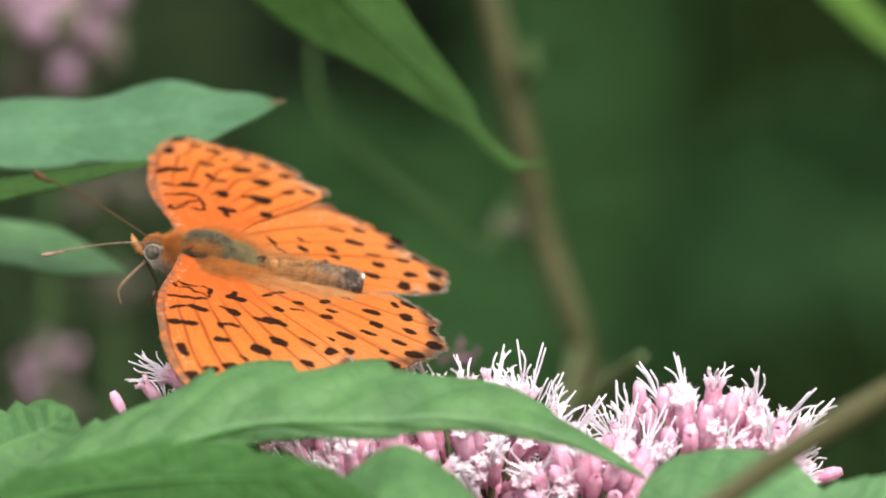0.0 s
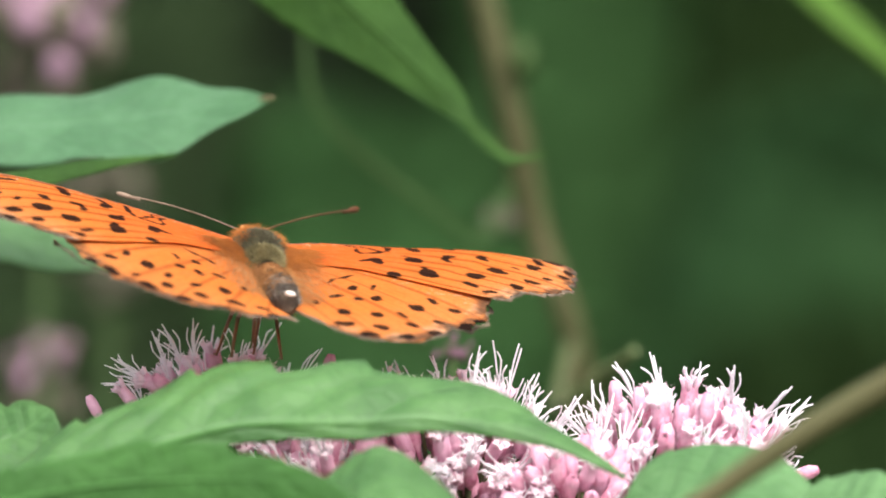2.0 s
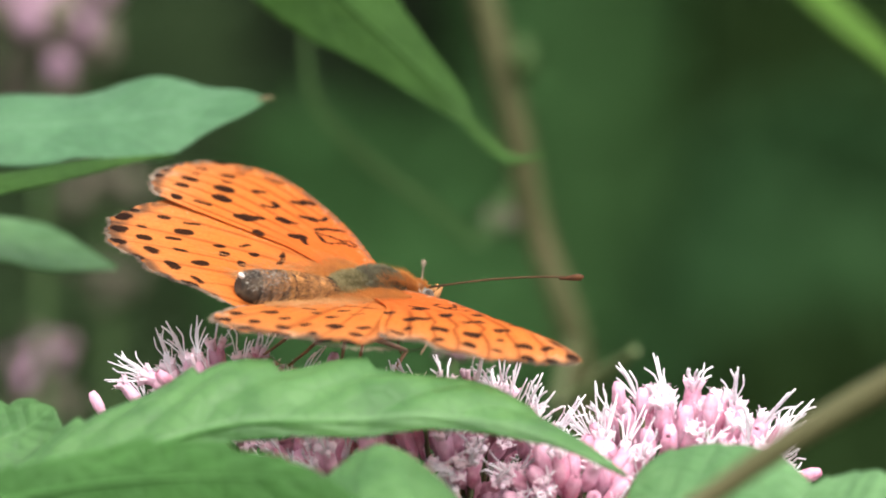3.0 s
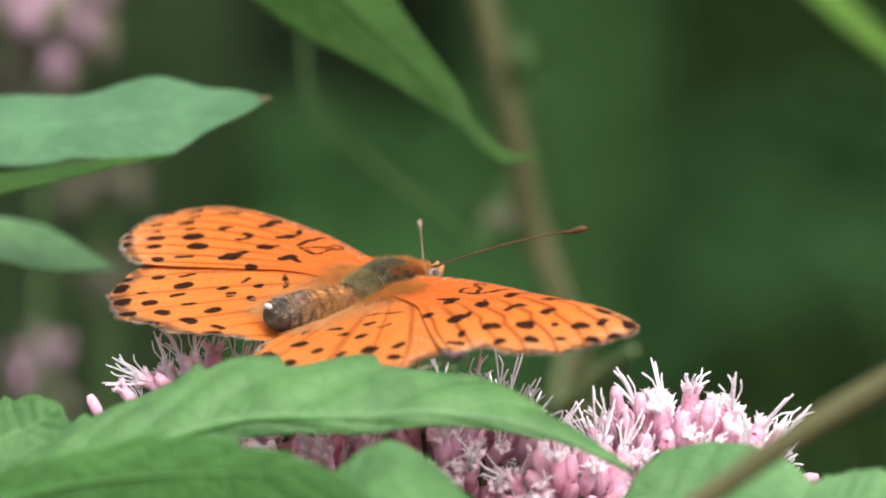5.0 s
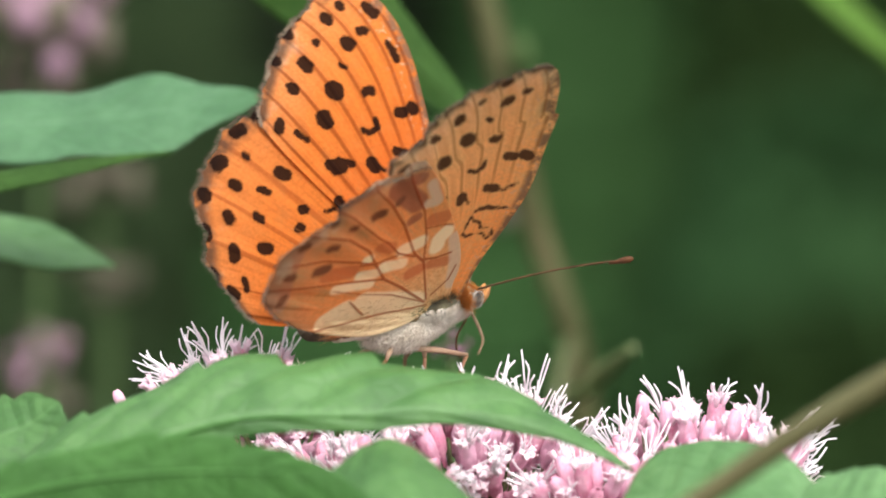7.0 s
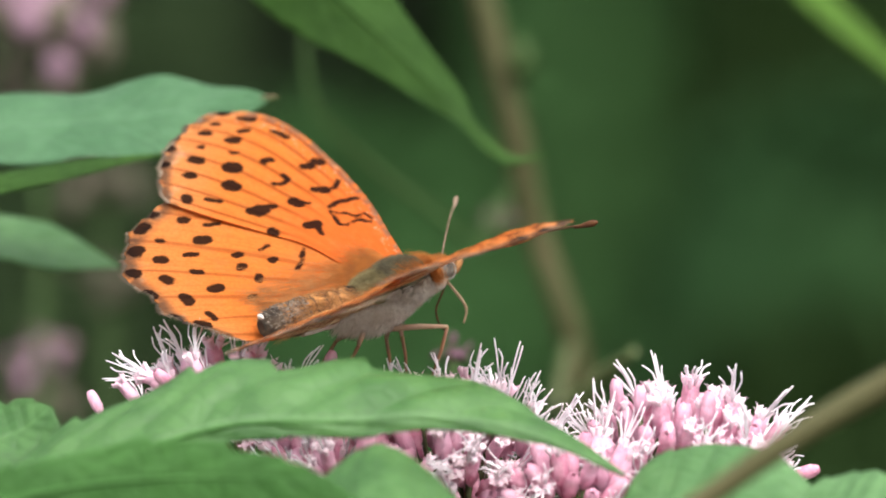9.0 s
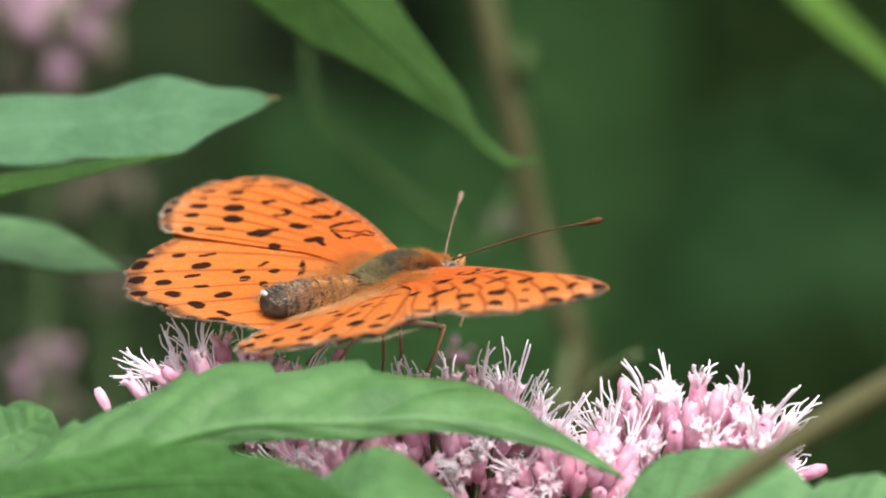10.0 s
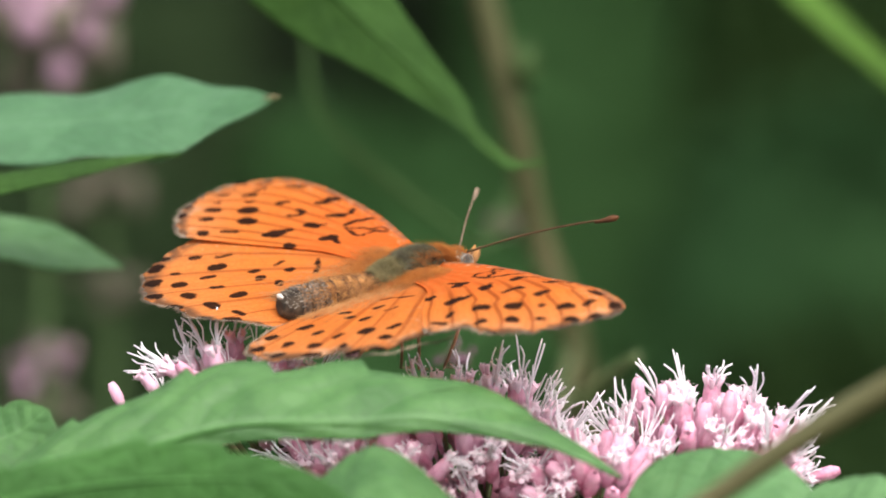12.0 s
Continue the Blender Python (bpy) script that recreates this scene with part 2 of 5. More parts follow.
# olive leaves darkened in colour to give the shaded patches at right
HEDGE_DARK_SHADED = plain_material("bush_dark_shaded", (0.0195, 0.0415, 0.0123), (0.0195, 0.0385, 0.0099), 5, 0.8, 0.1, 300, 0.2, spec=0.05)
STEM_DIM = plain_material("shoot_green", (0.038, 0.078, 0.022), (0.038, 0.064, 0.020), 60, 0.6, spec=0.1)
STEM = plain_material("stem_green", (0.09, 0.13, 0.045), (0.10, 0.09, 0.04), 60, 0.55)
STEM_TALL = plain_material("tall_stem_bark", (0.080, 0.069, 0.033), (0.060, 0.066, 0.027), 30, 0.7, spec=0.1)
STEM_BROWN = plain_material("stem_brown", (0.09, 0.075, 0.032), (0.07, 0.068, 0.026), 40, 0.6)
SOIL = plain_material("soil", (0.06, 0.05, 0.03), (0.03, 0.045, 0.015), 6, 0.9, 4.0, 60)
BRACT = plain_material("bract_pink", (0.80, 0.44, 0.55), (0.52, 0.12, 0.23), 500, 0.4, 0.03, 3000, 0.2, 0.5)
PETAL = plain_material("floret_pale", (0.86, 0.64, 0.72), (0.80, 0.50, 0.61), 900, 0.5, 0.03, 3000, 0.25, 0.4)
THREAD = plain_material("thread_white", (0.92, 0.87, 0.90), (0.88, 0.80, 0.85), 500, 0.45, 0.02, 3000, 0.2)
FAR_PINK = plain_material("far_flower_pink", (0.36, 0.20, 0.30), (0.20, 0.13, 0.14), 150, 0.7)
FAR_BUD = plain_material("far_bud_purple", (0.16, 0.08, 0.12), (0.12, 0.06, 0.08), 150, 0.7)
FAR_TAN = plain_material("far_flower_tan", (0.105, 0.09, 0.065), (0.065, 0.06, 0.038), 120, 0.8)

BROWN = (0.011, 0.005, 0.004)
FORE_TOP = wing_material("forewing_upper", (0.58, 0.118, 0.020), (0.64, 0.192, 0.036), (0.67, 0.26, 0.09), BROWN, 0.15, shrink=0.03)
HIND_TOP = wing_material("hindwing_upper", (0.52, 0.15, 0.04), (0.64, 0.190, 0.035), (0.66, 0.23, 0.065), BROWN, 0.15, 7.0, 0.42, shrink=0.03)
FORE_LOW = wing_material("forewing_lower", (0.92, 0.38, 0.10), (0.94, 0.58, 0.24), (0.94, 0.72, 0.44), (0.10, 0.042, 0.02), 0.16, shrink=0.08, marks="under")
HIND_LOW = wing_material("hindwing_lower", (0.84, 0.56, 0.26), (0.88, 0.33, 0.095), (0.64, 0.29, 0.13), (0.20, 0.075, 0.035), 0.3, 7.0, 0.8, (0.92, 0.77, 0.46), marks="low")
FUR = plain_material("body_fur", (0.19, 0.17, 0.10), (0.075, 0.066, 0.042), 700, 0.85, 0.2, 4000)
FUR_ORANGE = plain_material("orange_fur", (0.50, 0.17, 0.03), (0.34, 0.12, 0.03), 700, 0.8, 0.1, 4000)
FUR_HAZE = plain_material("haze_fur", (0.48, 0.24, 0.09), (0.36, 0.15, 0.05), 600, 0.8, 0.1, 4000)
FUR_TAWNY = plain_material("tawny_fur", (0.46, 0.20, 0.06), (0.14, 0.07, 0.03), 1300, 0.8, 0.1, 4000)
FRINGE = plain_material("hem_fringe", (0.34, 0.26, 0.19), (0.05, 0.032, 0.024), 260, 0.8, 0.1, 4000)
FUR_DARK = plain_material("dark_fur", (0.10, 0.07, 0.045), (0.022, 0.016, 0.012), 900, 0.85, 0.2, 4000)
FUR_OLIVE = plain_material("olive_fur", (0.30, 0.25, 0.12), (0.15, 0.125, 0.06), 700, 0.85, 0.2, 4000)
FUR_GREY = plain_material("grey_fur", (0.42, 0.38, 0.33), (0.16, 0.14, 0.12), 900, 0.85, 0.2, 4000)
FUR_PALE = plain_material("pale_fur", (0.86, 0.80, 0.70), (0.62, 0.54, 0.43), 700, 0.85, 0.1, 4000)
ABDOMEN = plain_material("abdomen_scales", (0.52, 0.23, 0.065), (0.10, 0.052, 0.024), 1500, 0.8, 0.3, 2600)
ABDOMEN_END = plain_material("abdomen_end", (0.30, 0.20, 0.13), (0.03, 0.022, 0.018), 1500, 0.75, 0.3, 2600)
BAND = plain_material("abdomen_band", (0.24, 0.12, 0.05), (0.026, 0.018, 0.013), 1500, 0.8, 0.3, 2600)
EYE = plain_material("insect_eye", (0.22, 0.19, 0.15), (0.03, 0.022, 0.018), 1300, 0.5, 0.05, 5000)
ANTENNA = plain_material("antenna_brown", (0.085, 0.045, 0.020), (0.05, 0.027, 0.014), 900, 0.6, spec=0.1)
# lighter copy of the antenna brown, for the side that catches the light
ANTENNA_LIT = plain_material("antenna_lit", (0.27, 0.19, 0.14), (0.13, 0.085, 0.055), 900, 0.6, spec=0.1)
CLUB = plain_material("club_dark", (0.11, 0.045, 0.016), (0.05, 0.02, 0.01), 900, 0.55, spec=0.12)
LEG = plain_material("leg_brown", (0.27, 0.12, 0.06), (0.18, 0.085, 0.045), 900, 0.5)
LEG_PALE = plain_material("leg_pale", (0.42, 0.29, 0.19), (0.28, 0.16, 0.10), 900, 0.5)
WHITE = plain_material("white_scales", (0.72, 0.68, 0.62), (0.52, 0.46, 0.40), 900, 0.7)

# ------------------------------------------------------------------ ground and hedge
bm = bmesh.new()
bmesh.ops.create_grid(bm, x_segments=60, y_segments=60, size=1.0)
for v in bm.verts:
    r = max(abs(v.co.x), abs(v.co.y))
    k = 4 if r < 0.5 else 4 + (r - 0.5) ** 2 * 5600
    v.co = Vector((v.co.x * k, v.co.y * k, 0))
    v.co.z = 0.03 * noise.noise(v.co * 3) if r < 0.6 else 0
tagged(part("ground", bm, SOIL, None), "dark damp soil under the plants", "ground", "", "structure")


def bush(count, seed, x0, x1, y0, depth, height, material, label):
    """A rounded, uneven bush: a lumpy core closely covered with small pointed leaves."""
    r = random.Random(seed)
    mid, half = (x0 + x1) / 2, (x1 - x0) / 2

    def skin(x, u, inset):
        """u runs up the front (0 to 1), over the top (1 to 2) and down the back (2 to 3)."""
        e = min(1.0, abs((x - mid) / half)) ** 6
        lump = noise.noise(Vector((x * 4, u * 3, seed)))
        top = height * (1 - 0.25 * e) + 0.03 * lump - inset
        front, back = y0 + inset + 0.3 * depth * e + 0.02 * lump, y0 + depth * (1 - 0.3 * e) - inset
        if u < 1:
            z = u * top
            return Vector((x, front + 0.06 * u ** 8, z))
        if u < 2:
            f = u - 1
            return Vector((x, front + 0.06 + (back - front - 0.12) * f, top + 0.08 * math.sin(math.pi * f)))
        return Vector((x, back - 0.06 * (3 - u) ** 8, (3 - u) * top))

    verts, faces = [], []
    n, m = 26, 36
    for a in range(n + 1):
        for b in range(m + 1):
            verts.append(skin(mid + half * math.sin((a / n - 0.5) * math.pi), 3 * b / m, 0.03))
    for a in range(n):
        for b in range(m):
            k = a * (m + 1) + b
            faces.append((k, k + 1, k + m + 2, k + m + 1))
    for _ in range(count):
        u = r.random() if r.random() < 0.75 else r.uniform(1, 3)
        x = r.uniform(x0, x1)
        c = skin(x, u, 0) + Vector((r.gauss(0, 0.01), abs(r.gauss(0, 0.02)) if u < 1 else 0, r.gauss(0, 0.01)))
        size = r.uniform(0.010, 0.021)
        tilt = 0.75 if u < 1 else 0.1 if u < 2 else -0.75
        turn = Euler((r.gauss(tilt, 0.3), r.gauss(0, 0.3), r.gauss(0, 0.6))).to_matrix()
        k = len(verts)
        for px, py, pz in ((0, -1, 0), (-0.32, -0.2, 0.08), (0, -0.15, 0), (0.32, -0.2, 0.08), (0, 1, -0.12), (-0.25, 0.4, 0.06), (0.25, 0.4, 0.06)):
            verts.append(c + turn @ Vector((px, py, pz)) * size)
        faces += [(k, k + 2, k + 1), (k, k + 3, k + 2), (k + 1, k + 2, k + 4, k + 5), (k + 2, k + 3, k + 6, k + 4)]
    mesh = bpy.data.meshes.new("bush")
    mesh.from_pydata([tuple(v) for v in verts], [], faces)
    tagged(part("bush", mesh, material, None), label, "bush", "", "stuff")


# nothing shades these two bushes: their dark leaf colour stands in for it
bush(22000, 4, -1.1, -0.15, 3.30, 0.9, 1.3, HEDGE_DULL_SHADED, "dull dark green bush far behind, shade put into its colour")
bush(9000, 9, -0.24, 0.03, 3.55, 0.7, 1.3, HEDGE_GREY_SHADED, "greyish dark bush far behind, shade put into its colour")
bush(9000, 5, -0.19, 0.08, 3.22, 0.5, 0.70, HEDGE, "fresh green low bush far behind, in shade")
bush(11000, 8, 0.02, 0.25, 3.38, 0.7, 1.3, HEDGE_DEEP, "deep green bush far behind")
# shaded patch of the background, darkened by leaf colour
bush(11000, 7, 0.19, 0.42, 3.30, 0.6, 1.3, HEDGE_DARK_SHADED, "dark olive green bush behind a lower one, shade put into its colour")
bush(12000, 6, 0.33, 1.1, 3.24, 0.8, 0.80, HEDGE_OLIVE, "olive green bush far behind")
bush(9000, 11, 0.15, 0.6, 3.10, 0.3, 0.71, HEDGE_OLIVE, "olive green low bush far behind, in shade")
# low shaded patch, likewise dark by its leaf colour alone
bush(7000, 12, 0.14, 0.6, 2.85, 0.25, 0.58, HEDGE_DARK_SHADED, "dark low bush far behind, shade put into its colour")
bm = bmesh.new()
bmesh.ops.create_grid(bm, x_segments=60, y_segments=16, size=1.0)
for v in bm.verts:
    a, h = v.co.x * 1.3, (v.co.y + 1) / 2
    lump = noise.noise(Vector((a * 5, h * 4, 2)))
    far = 6.4 + 0.5 * lump - 0.8 * h * h
    v.co = Vector((math.sin(a) * far, math.cos(a) * far - 0.6, h * (2.8 + 0.5 * noise.noise(Vector((a * 6, 0, 7))))))
tagged(part("backdrop", bm, THICKET, None), "deep green thicket closing the view", "thicket", "", "structure")


# ------------------------------------------------------------------ leaves and stems
def blade(name, mid, far, near, parent, base, materials, fill=0.42, teeth=0.06, count=13, wave=0.06, waves=2.5, sag=0.0, label="", blunt=0.0, phase=0.0, point=0.0, puff=0.14):
    """A leaf blade on its midrib. far, near: how its two halves stretch from the midrib at the widest place, in millimetres."""
    n, m = 120, 12
    c = catmull(mid, n)
    far, near = np.array(far, float), np.array(near, float)
    s = np.linspace(0, 1, n + 1)
    w = (np.sin(np.pi * np.clip(s, 0, 1) ** fill) ** 0.9) * (1 - blunt) + blunt * np.sqrt(np.clip(1 - s ** 6, 0, 1))
    w = np.maximum(w * (1 - s) ** point, 0.012 if point == 0 else 0.065)
    rows, st = [], []
    for j in range(-m, m + 1):
        t = j / m
        side = far if t < 0 else near
        a = abs(t)
        saw = (s * count + 0.3 * np.sin(s * 9 + phase)) % 1.0
        reach = w * (a + teeth * (saw - 0.5) * a ** 5)
        lift = wave * np.linalg.norm(side) * np.sin(s * waves * 2 * np.pi + 1.3 * np.sign(t) + phase) * a ** 2 * w - sag * a ** 2 * w
        p = c + side[None, :] * reach[:, None]
        quilt = puff * np.abs(np.sin(np.pi * 8 * (s - 0.16 * a) + 0.5 * np.sin(5 * s + 3 * t))) * np.sin(np.pi * min(a * 1.05, 1)) * np.minimum(1, 4 * s) * (1 - s ** 4)
        p[:, 2] += lift + quilt * (1.0 if t < 0 else 0.3)
        rows.append(p)
        st.append(np.stack([s, np.full_like(s, t)], 1))
    grid = np.stack(rows, 1) * 0.001 + np.array(HOME)[None, None, :] - np.array(base)[None, None, :]
    up = np.cross(np.gradient(grid, axis=0), np.gradient(grid, axis=1)).mean(axis=(0, 1))[2] > 0
    blade_ob = part(name, sheet(name, grid, np.stack(st, 1), 0.00028, flip=not up), materials, parent, label)
    r = np.interp(s, [0, 0.1, 1], [0.55, 0.45, 0.08]) * 0.001
    line = c[::4] * 0.001 + np.array(HOME) - np.array(base) - np.array((0, 0, 0.00025))
    part("midrib", tube(line, r[::4], 6), materials[1], blade_ob)
    return blade_ob


def plant(name, base, label, category, group=""):
    ob = new(name)
    ob.location = base
    return tagged(ob, label, category, group)


def stalk(name, points, radii, parent, base, material=STEM, sides=10, n=24, label=""):
    path = catmull(points, n) * 0.001 + np.array(HOME) - np.array(base)
    r = np.interp(np.linspace(0, 1, n + 1), np.linspace(0, 1, len(radii)), radii) * 0.001
    return part(name, tube(path, r, sides), material, parent, label)


# the leafy shoot before the flower head
FRONT_BASE = Vector((-0.075, -0.06, 0))
front = plant("leafy_shoot", FRONT_BASE, "leafy green shoot with toothed leaves before the pink flowers", "plant")
stalk("stem", [(-75, -60, -915), (-74, -55, -500), (-72, -50, -120), (-64, -44, -45), (-52, -35, -30)], [2.6, 2.4, 2.0, 1.5, 1.0], front, FRONT_BASE)
blade("leaf", [(-50.6, -36.1, -26.2), (-39.7, -34.8, -20.7), (-29.4, -33.5, -17.0), (-20.1, -32.3, -14.7), (-10.1, -32.3, -14.5), (-0.2, -31.3, -14.3), (9.2, -30.4, -16.3), (17.6, -30.7, -20.1)],
      (-1, 8, 5.25), (0.2, -0.2, -1.5), front, FRONT_BASE, [LEAF, LEAF_LOW_SHADE], 0.85, 0.19, 6, 0.045, 5.2, 0.3, "broad green leaf with a wavy toothed edge", phase=2.2, puff=0.85)
# its upper face takes the darker underside green in place of shade
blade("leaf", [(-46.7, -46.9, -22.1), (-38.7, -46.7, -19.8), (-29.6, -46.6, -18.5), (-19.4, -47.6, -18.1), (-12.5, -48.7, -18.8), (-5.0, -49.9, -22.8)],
      (-1, 1.0, 3.5), (0, -0.5, -7), front, FRONT_BASE, [LEAF_LOW_SHADE, LEAF_LOW_SHADE], 0.7, 0.2, 5, 0.10, 2.6, 0.3, "deep green leaf with shade put into its colour", phase=1.0)
blade("leaf", [(-14.0, -51.0, -24.0), (-9.8, -48.8, -21.3), (-5.0, -46.6, -18.6), (-0.7, -45.8, -20.3), (4.1, -46.0, -23.5)],
      (-2, 8, 3.0), (1, -8, -4), front, FRONT_BASE, [LEAF, LEAF_LOW_SHADE], 0.8, 0.05, 5, 0.05, 1.5, 0.3, "green leaf close by, out of focus", phase=2.0)
blade("leaf", [(-52.9, -24.7, -20.6), (-47.4, -23.6, -18.5), (-42.4, -22.4, -16.7), (-39.2, -22.3, -14.3)],
      (-4.5, 5, 3.0), (4.5, -4, -3.4), front, FRONT_BASE, [LEAF, LEAF_LOW_SHADE], 0.75, 0.32, 5, 0.05, 1.5, 0.2, "small bright green leaf with coarse teeth", blunt=0.35)

# the shoot that crosses the lower corner, close to the lens
CORNER_BASE = Vector((0.09, -0.09, 0))
corner = plant("leafy_shoot", CORNER_BASE, "leafy shoot with a bare slanting twig, close by", "plant")
stalk("stem", [(90, -90, -915), (86, -85, -500), (70, -70, -120), (45, -55, -42), (32, -45, -33)], [2.6, 2.3, 1.8, 1.2, 0.8], corner, CORNER_BASE)
stalk("twig", [(16.7, -77.9, -20.8), (23.2, -77.6, -16.6), (30.6, -78.2, -11.4), (38.5, -78.9, -6.6), (48.0, -81.5, -1.6)], [0.9, 1.0, 1.15, 1.3, 1.5], corner, CORNER_BASE, STEM_BROWN, label="brownish twig")
blade("leaf", [(16.8, -35.1, -26.0), (21.7, -34.9, -22.2), (28.2, -35.7, -19.7), (33.6, -36.7, -19.8), (37.4, -37.9, -22.4)],
      (-2, 6, 3.1), (1, -7, -4), corner, CORNER_BASE, [LEAF_PALE, LEAF_LOW_SHADE], 0.75, 0.05, 6, 0.05, 1.6, 0.2, "green leaf close by", phase=0.5)
blade("leaf", [(33.2, -43.0, -23.4), (37.5, -42.8, -21.8), (41.7, -43.8, -20.6), (47.0, -44.8, -20.5)],
      (0, 5, 2.6), (0, -6, -4), corner, CORNER_BASE, [LEAF_PALE, LEAF_LOW_SHADE], 0.75, 0.10, 4, 0.05, 1.6, 0.2, "green leaf close by", phase=1.2)

# the shoot at the side, level with the butterfly
SIDE_BASE = Vector((-0.09, 0.03, 0))
side = plant("leafy_shoot", SIDE_BASE, "leafy shoot with long pointed leaves", "plant")
stalk("stem", [(-90, 30, -915), (-88, 30, -400), (-86, 29, -40), (-85, 28, 30), (-84, 28, 60)], [2.6, 2.4, 2.0, 1.7, 1.2], side, SIDE_BASE)
long_leaf = blade("leaf", [(-87.0, 51.5, 8.8), (-66.8, 50.6, 10.2), (-50.5, 49.6, 10.7), (-37.6, 48.7, 11.5), (-27.9, 47.8, 12.9), (-19.4, 46.9, 14.0)],
      (0, 7, 3.8), (0.5, -7, -4.3), side, SIDE_BASE, [LEAF_BLUE, LEAF_LOW_SHADE], 1.4, 0.035, 6, 0.09, 3.2, 0.2, "long pointed bluish-green leaf", phase=1.5)
part("dry_tip", tube([V(q) - SIDE_BASE for q in ((-20.6, 47.0, 13.85), (-19.6, 46.9, 14.0), (-18.6, 46.8, 14.2))], [0.0003, 0.0004, 0.0001], 7), STEM_BROWN, long_leaf, "dried brown leaf tip")
blade("leaf", [(-85.0, 40.0, -0.6), (-65.0, 39.0, 2.0), (-53.0, 38.2, 4.2), (-43.1, 37.4, 6.0), (-36.8, 37.4, 7.2), (-29.5, 37.5, 8.2)],
      (0, 1.5, 1.3), (0, -1, -1.2), side, SIDE_BASE, [LEAF_FAR, LEAF_FAR], 0.6, 0.02, 6, 0.05, 2.0, 0.2, "yellower green leaf edge folded beneath")
blade("leaf", [(-89.8, 69.0, -0.4), (-69.0, 67.9, -1.2), (-52.2, 66.8, -3.0), (-44.8, 65.7, -4.7), (-37.8, 64.6, -6.6)],
      (1, 6, 2.3), (-0.5, -7, -2.2), side, SIDE_BASE, [LEAF_PALE, LEAF_LOW_SHADE], 0.9, 0.02, 6, 0.05, 2.0, 0.2, "pointed bluish-green leaf")

# behind: a tall stem, hanging leaves, a thin curved shoot
BACK_BASE = Vector((0.034, 0.225, 0))
back = plant("tall_stem", BACK_BASE, "tall brownish green stem standing behind the flowers", "plant")
stalk("stem", [(34, 225, -915), (30.0, 229.0, -330.0), (27.0, 229.0, -160.0), (24.6, 228.5, -95.0), (22.8, 228.0, -62.0), (21.8, 228.0, -47.0), (20.8, 227.0, -35.0), (18.4, 224.4, -24.9), (13.9, 225.2, -12.2), (10.5, 222.1, 4.1), (6.2, 223.4, 21.8), (2.5, 224.5, 38.7), (-2.0, 227.5, 81.0)],
      [2.3, 2.3, 2.15, 2.1, 2.1, 2.1, 2.0], back, BACK_BASE, STEM_TALL, 10, 70)
part("bud", ball(V((11.9, 218.4, 12.9)) - BACK_BASE, 0.0022, (0.9, 1, 1.5)), STEM_DIM, back, "pale green bud on a node")
part("bud", ball(V((8.6, 221.1, -11.2)) - BACK_BASE, 0.0022, (1.3, 1, 1)), FAR_TAN, back, "dull brownish bud")
stalk("side_twig", [(19.5, 224.3, -30.0), (16.0, 170.0, -34.0), (16.7, 127.1, -29.4), (20.8, 117.3, -24.7), (24.4, 107.6, -20.5)], [0.9, 0.9, 1.1, 1.3, 0.5], back, BACK_BASE, STEM, 7, 20, "pale green twig")
stalk("side_shoot", [(10.3, 221.4, -6.1), (5.4, 203.9, -13.3), (-1.1, 195.6, -8.3), (-10.9, 192.0, -0.7), (-17.9, 188.2, 6.8), (-19.7, 188.9, 17.7), (-19.0, 190.2, 35.3)], [0.7, 0.6, 0.6, 0.5, 0.5, 0.5], back, BACK_BASE, STEM_DIM, 8, 30, "thin curved green shoot")
blade("leaf", [(-26.5, 61.8, 46.4), (-20.1, 65.6, 35.3), (-13, 69.6, 25.9), (-5.6, 71.9, 18.9), (0.9, 73.3, 12.7), (3.0, 73, 10.0), (5.4, 73, 7.5), (8.3, 73, 5.5), (11.6, 73, 5.9)],
      (10.4, 7.2, 4.4), (-12.6, -3.4, -7.6), back, BACK_BASE, [LEAF_FAR, LEAF_FAR], 0.55, 0.03, 6, 0.03, 1.6, 0.2, "hanging green leaf with a long drip tip", point=2.5)
narrow_leaf = blade("leaf", [(38.9, 222.3, 42.9), (47.8, 216.4, 30.3), (56.9, 210.7, 20.9), (64.2, 208.3, 14.3), (73.9, 204.6, 4.7), (84.8, 198.8, -6.5)],
                    (1.5, 3, 1.4), (-1.5, -2, -1.5), back, BACK_BASE, [LEAF_FRESH, LEAF_FRESH], 0.6, 0.03, 6, 0.04, 1.6, 0.2, "narrow fresh green leaf")
stalk("leaf_stalk", [(2.5, 224.5, 38.7), (-10.0, 185.0, 55.0), (-19.8, 133.2, 57.8), (-26.5, 61.8, 46.4)], [1.2, 1.0, 0.8, 0.7], back, BACK_BASE)
stalk("leaf_stalk", [(-2.0, 227.5, 81.0), (15.2, 244.0, 72.0), (31.7, 243.4, 57.9), (38.9, 222.3, 42.9)], [1.2, 1.0, 0.8, 0.7], back, BACK_BASE)


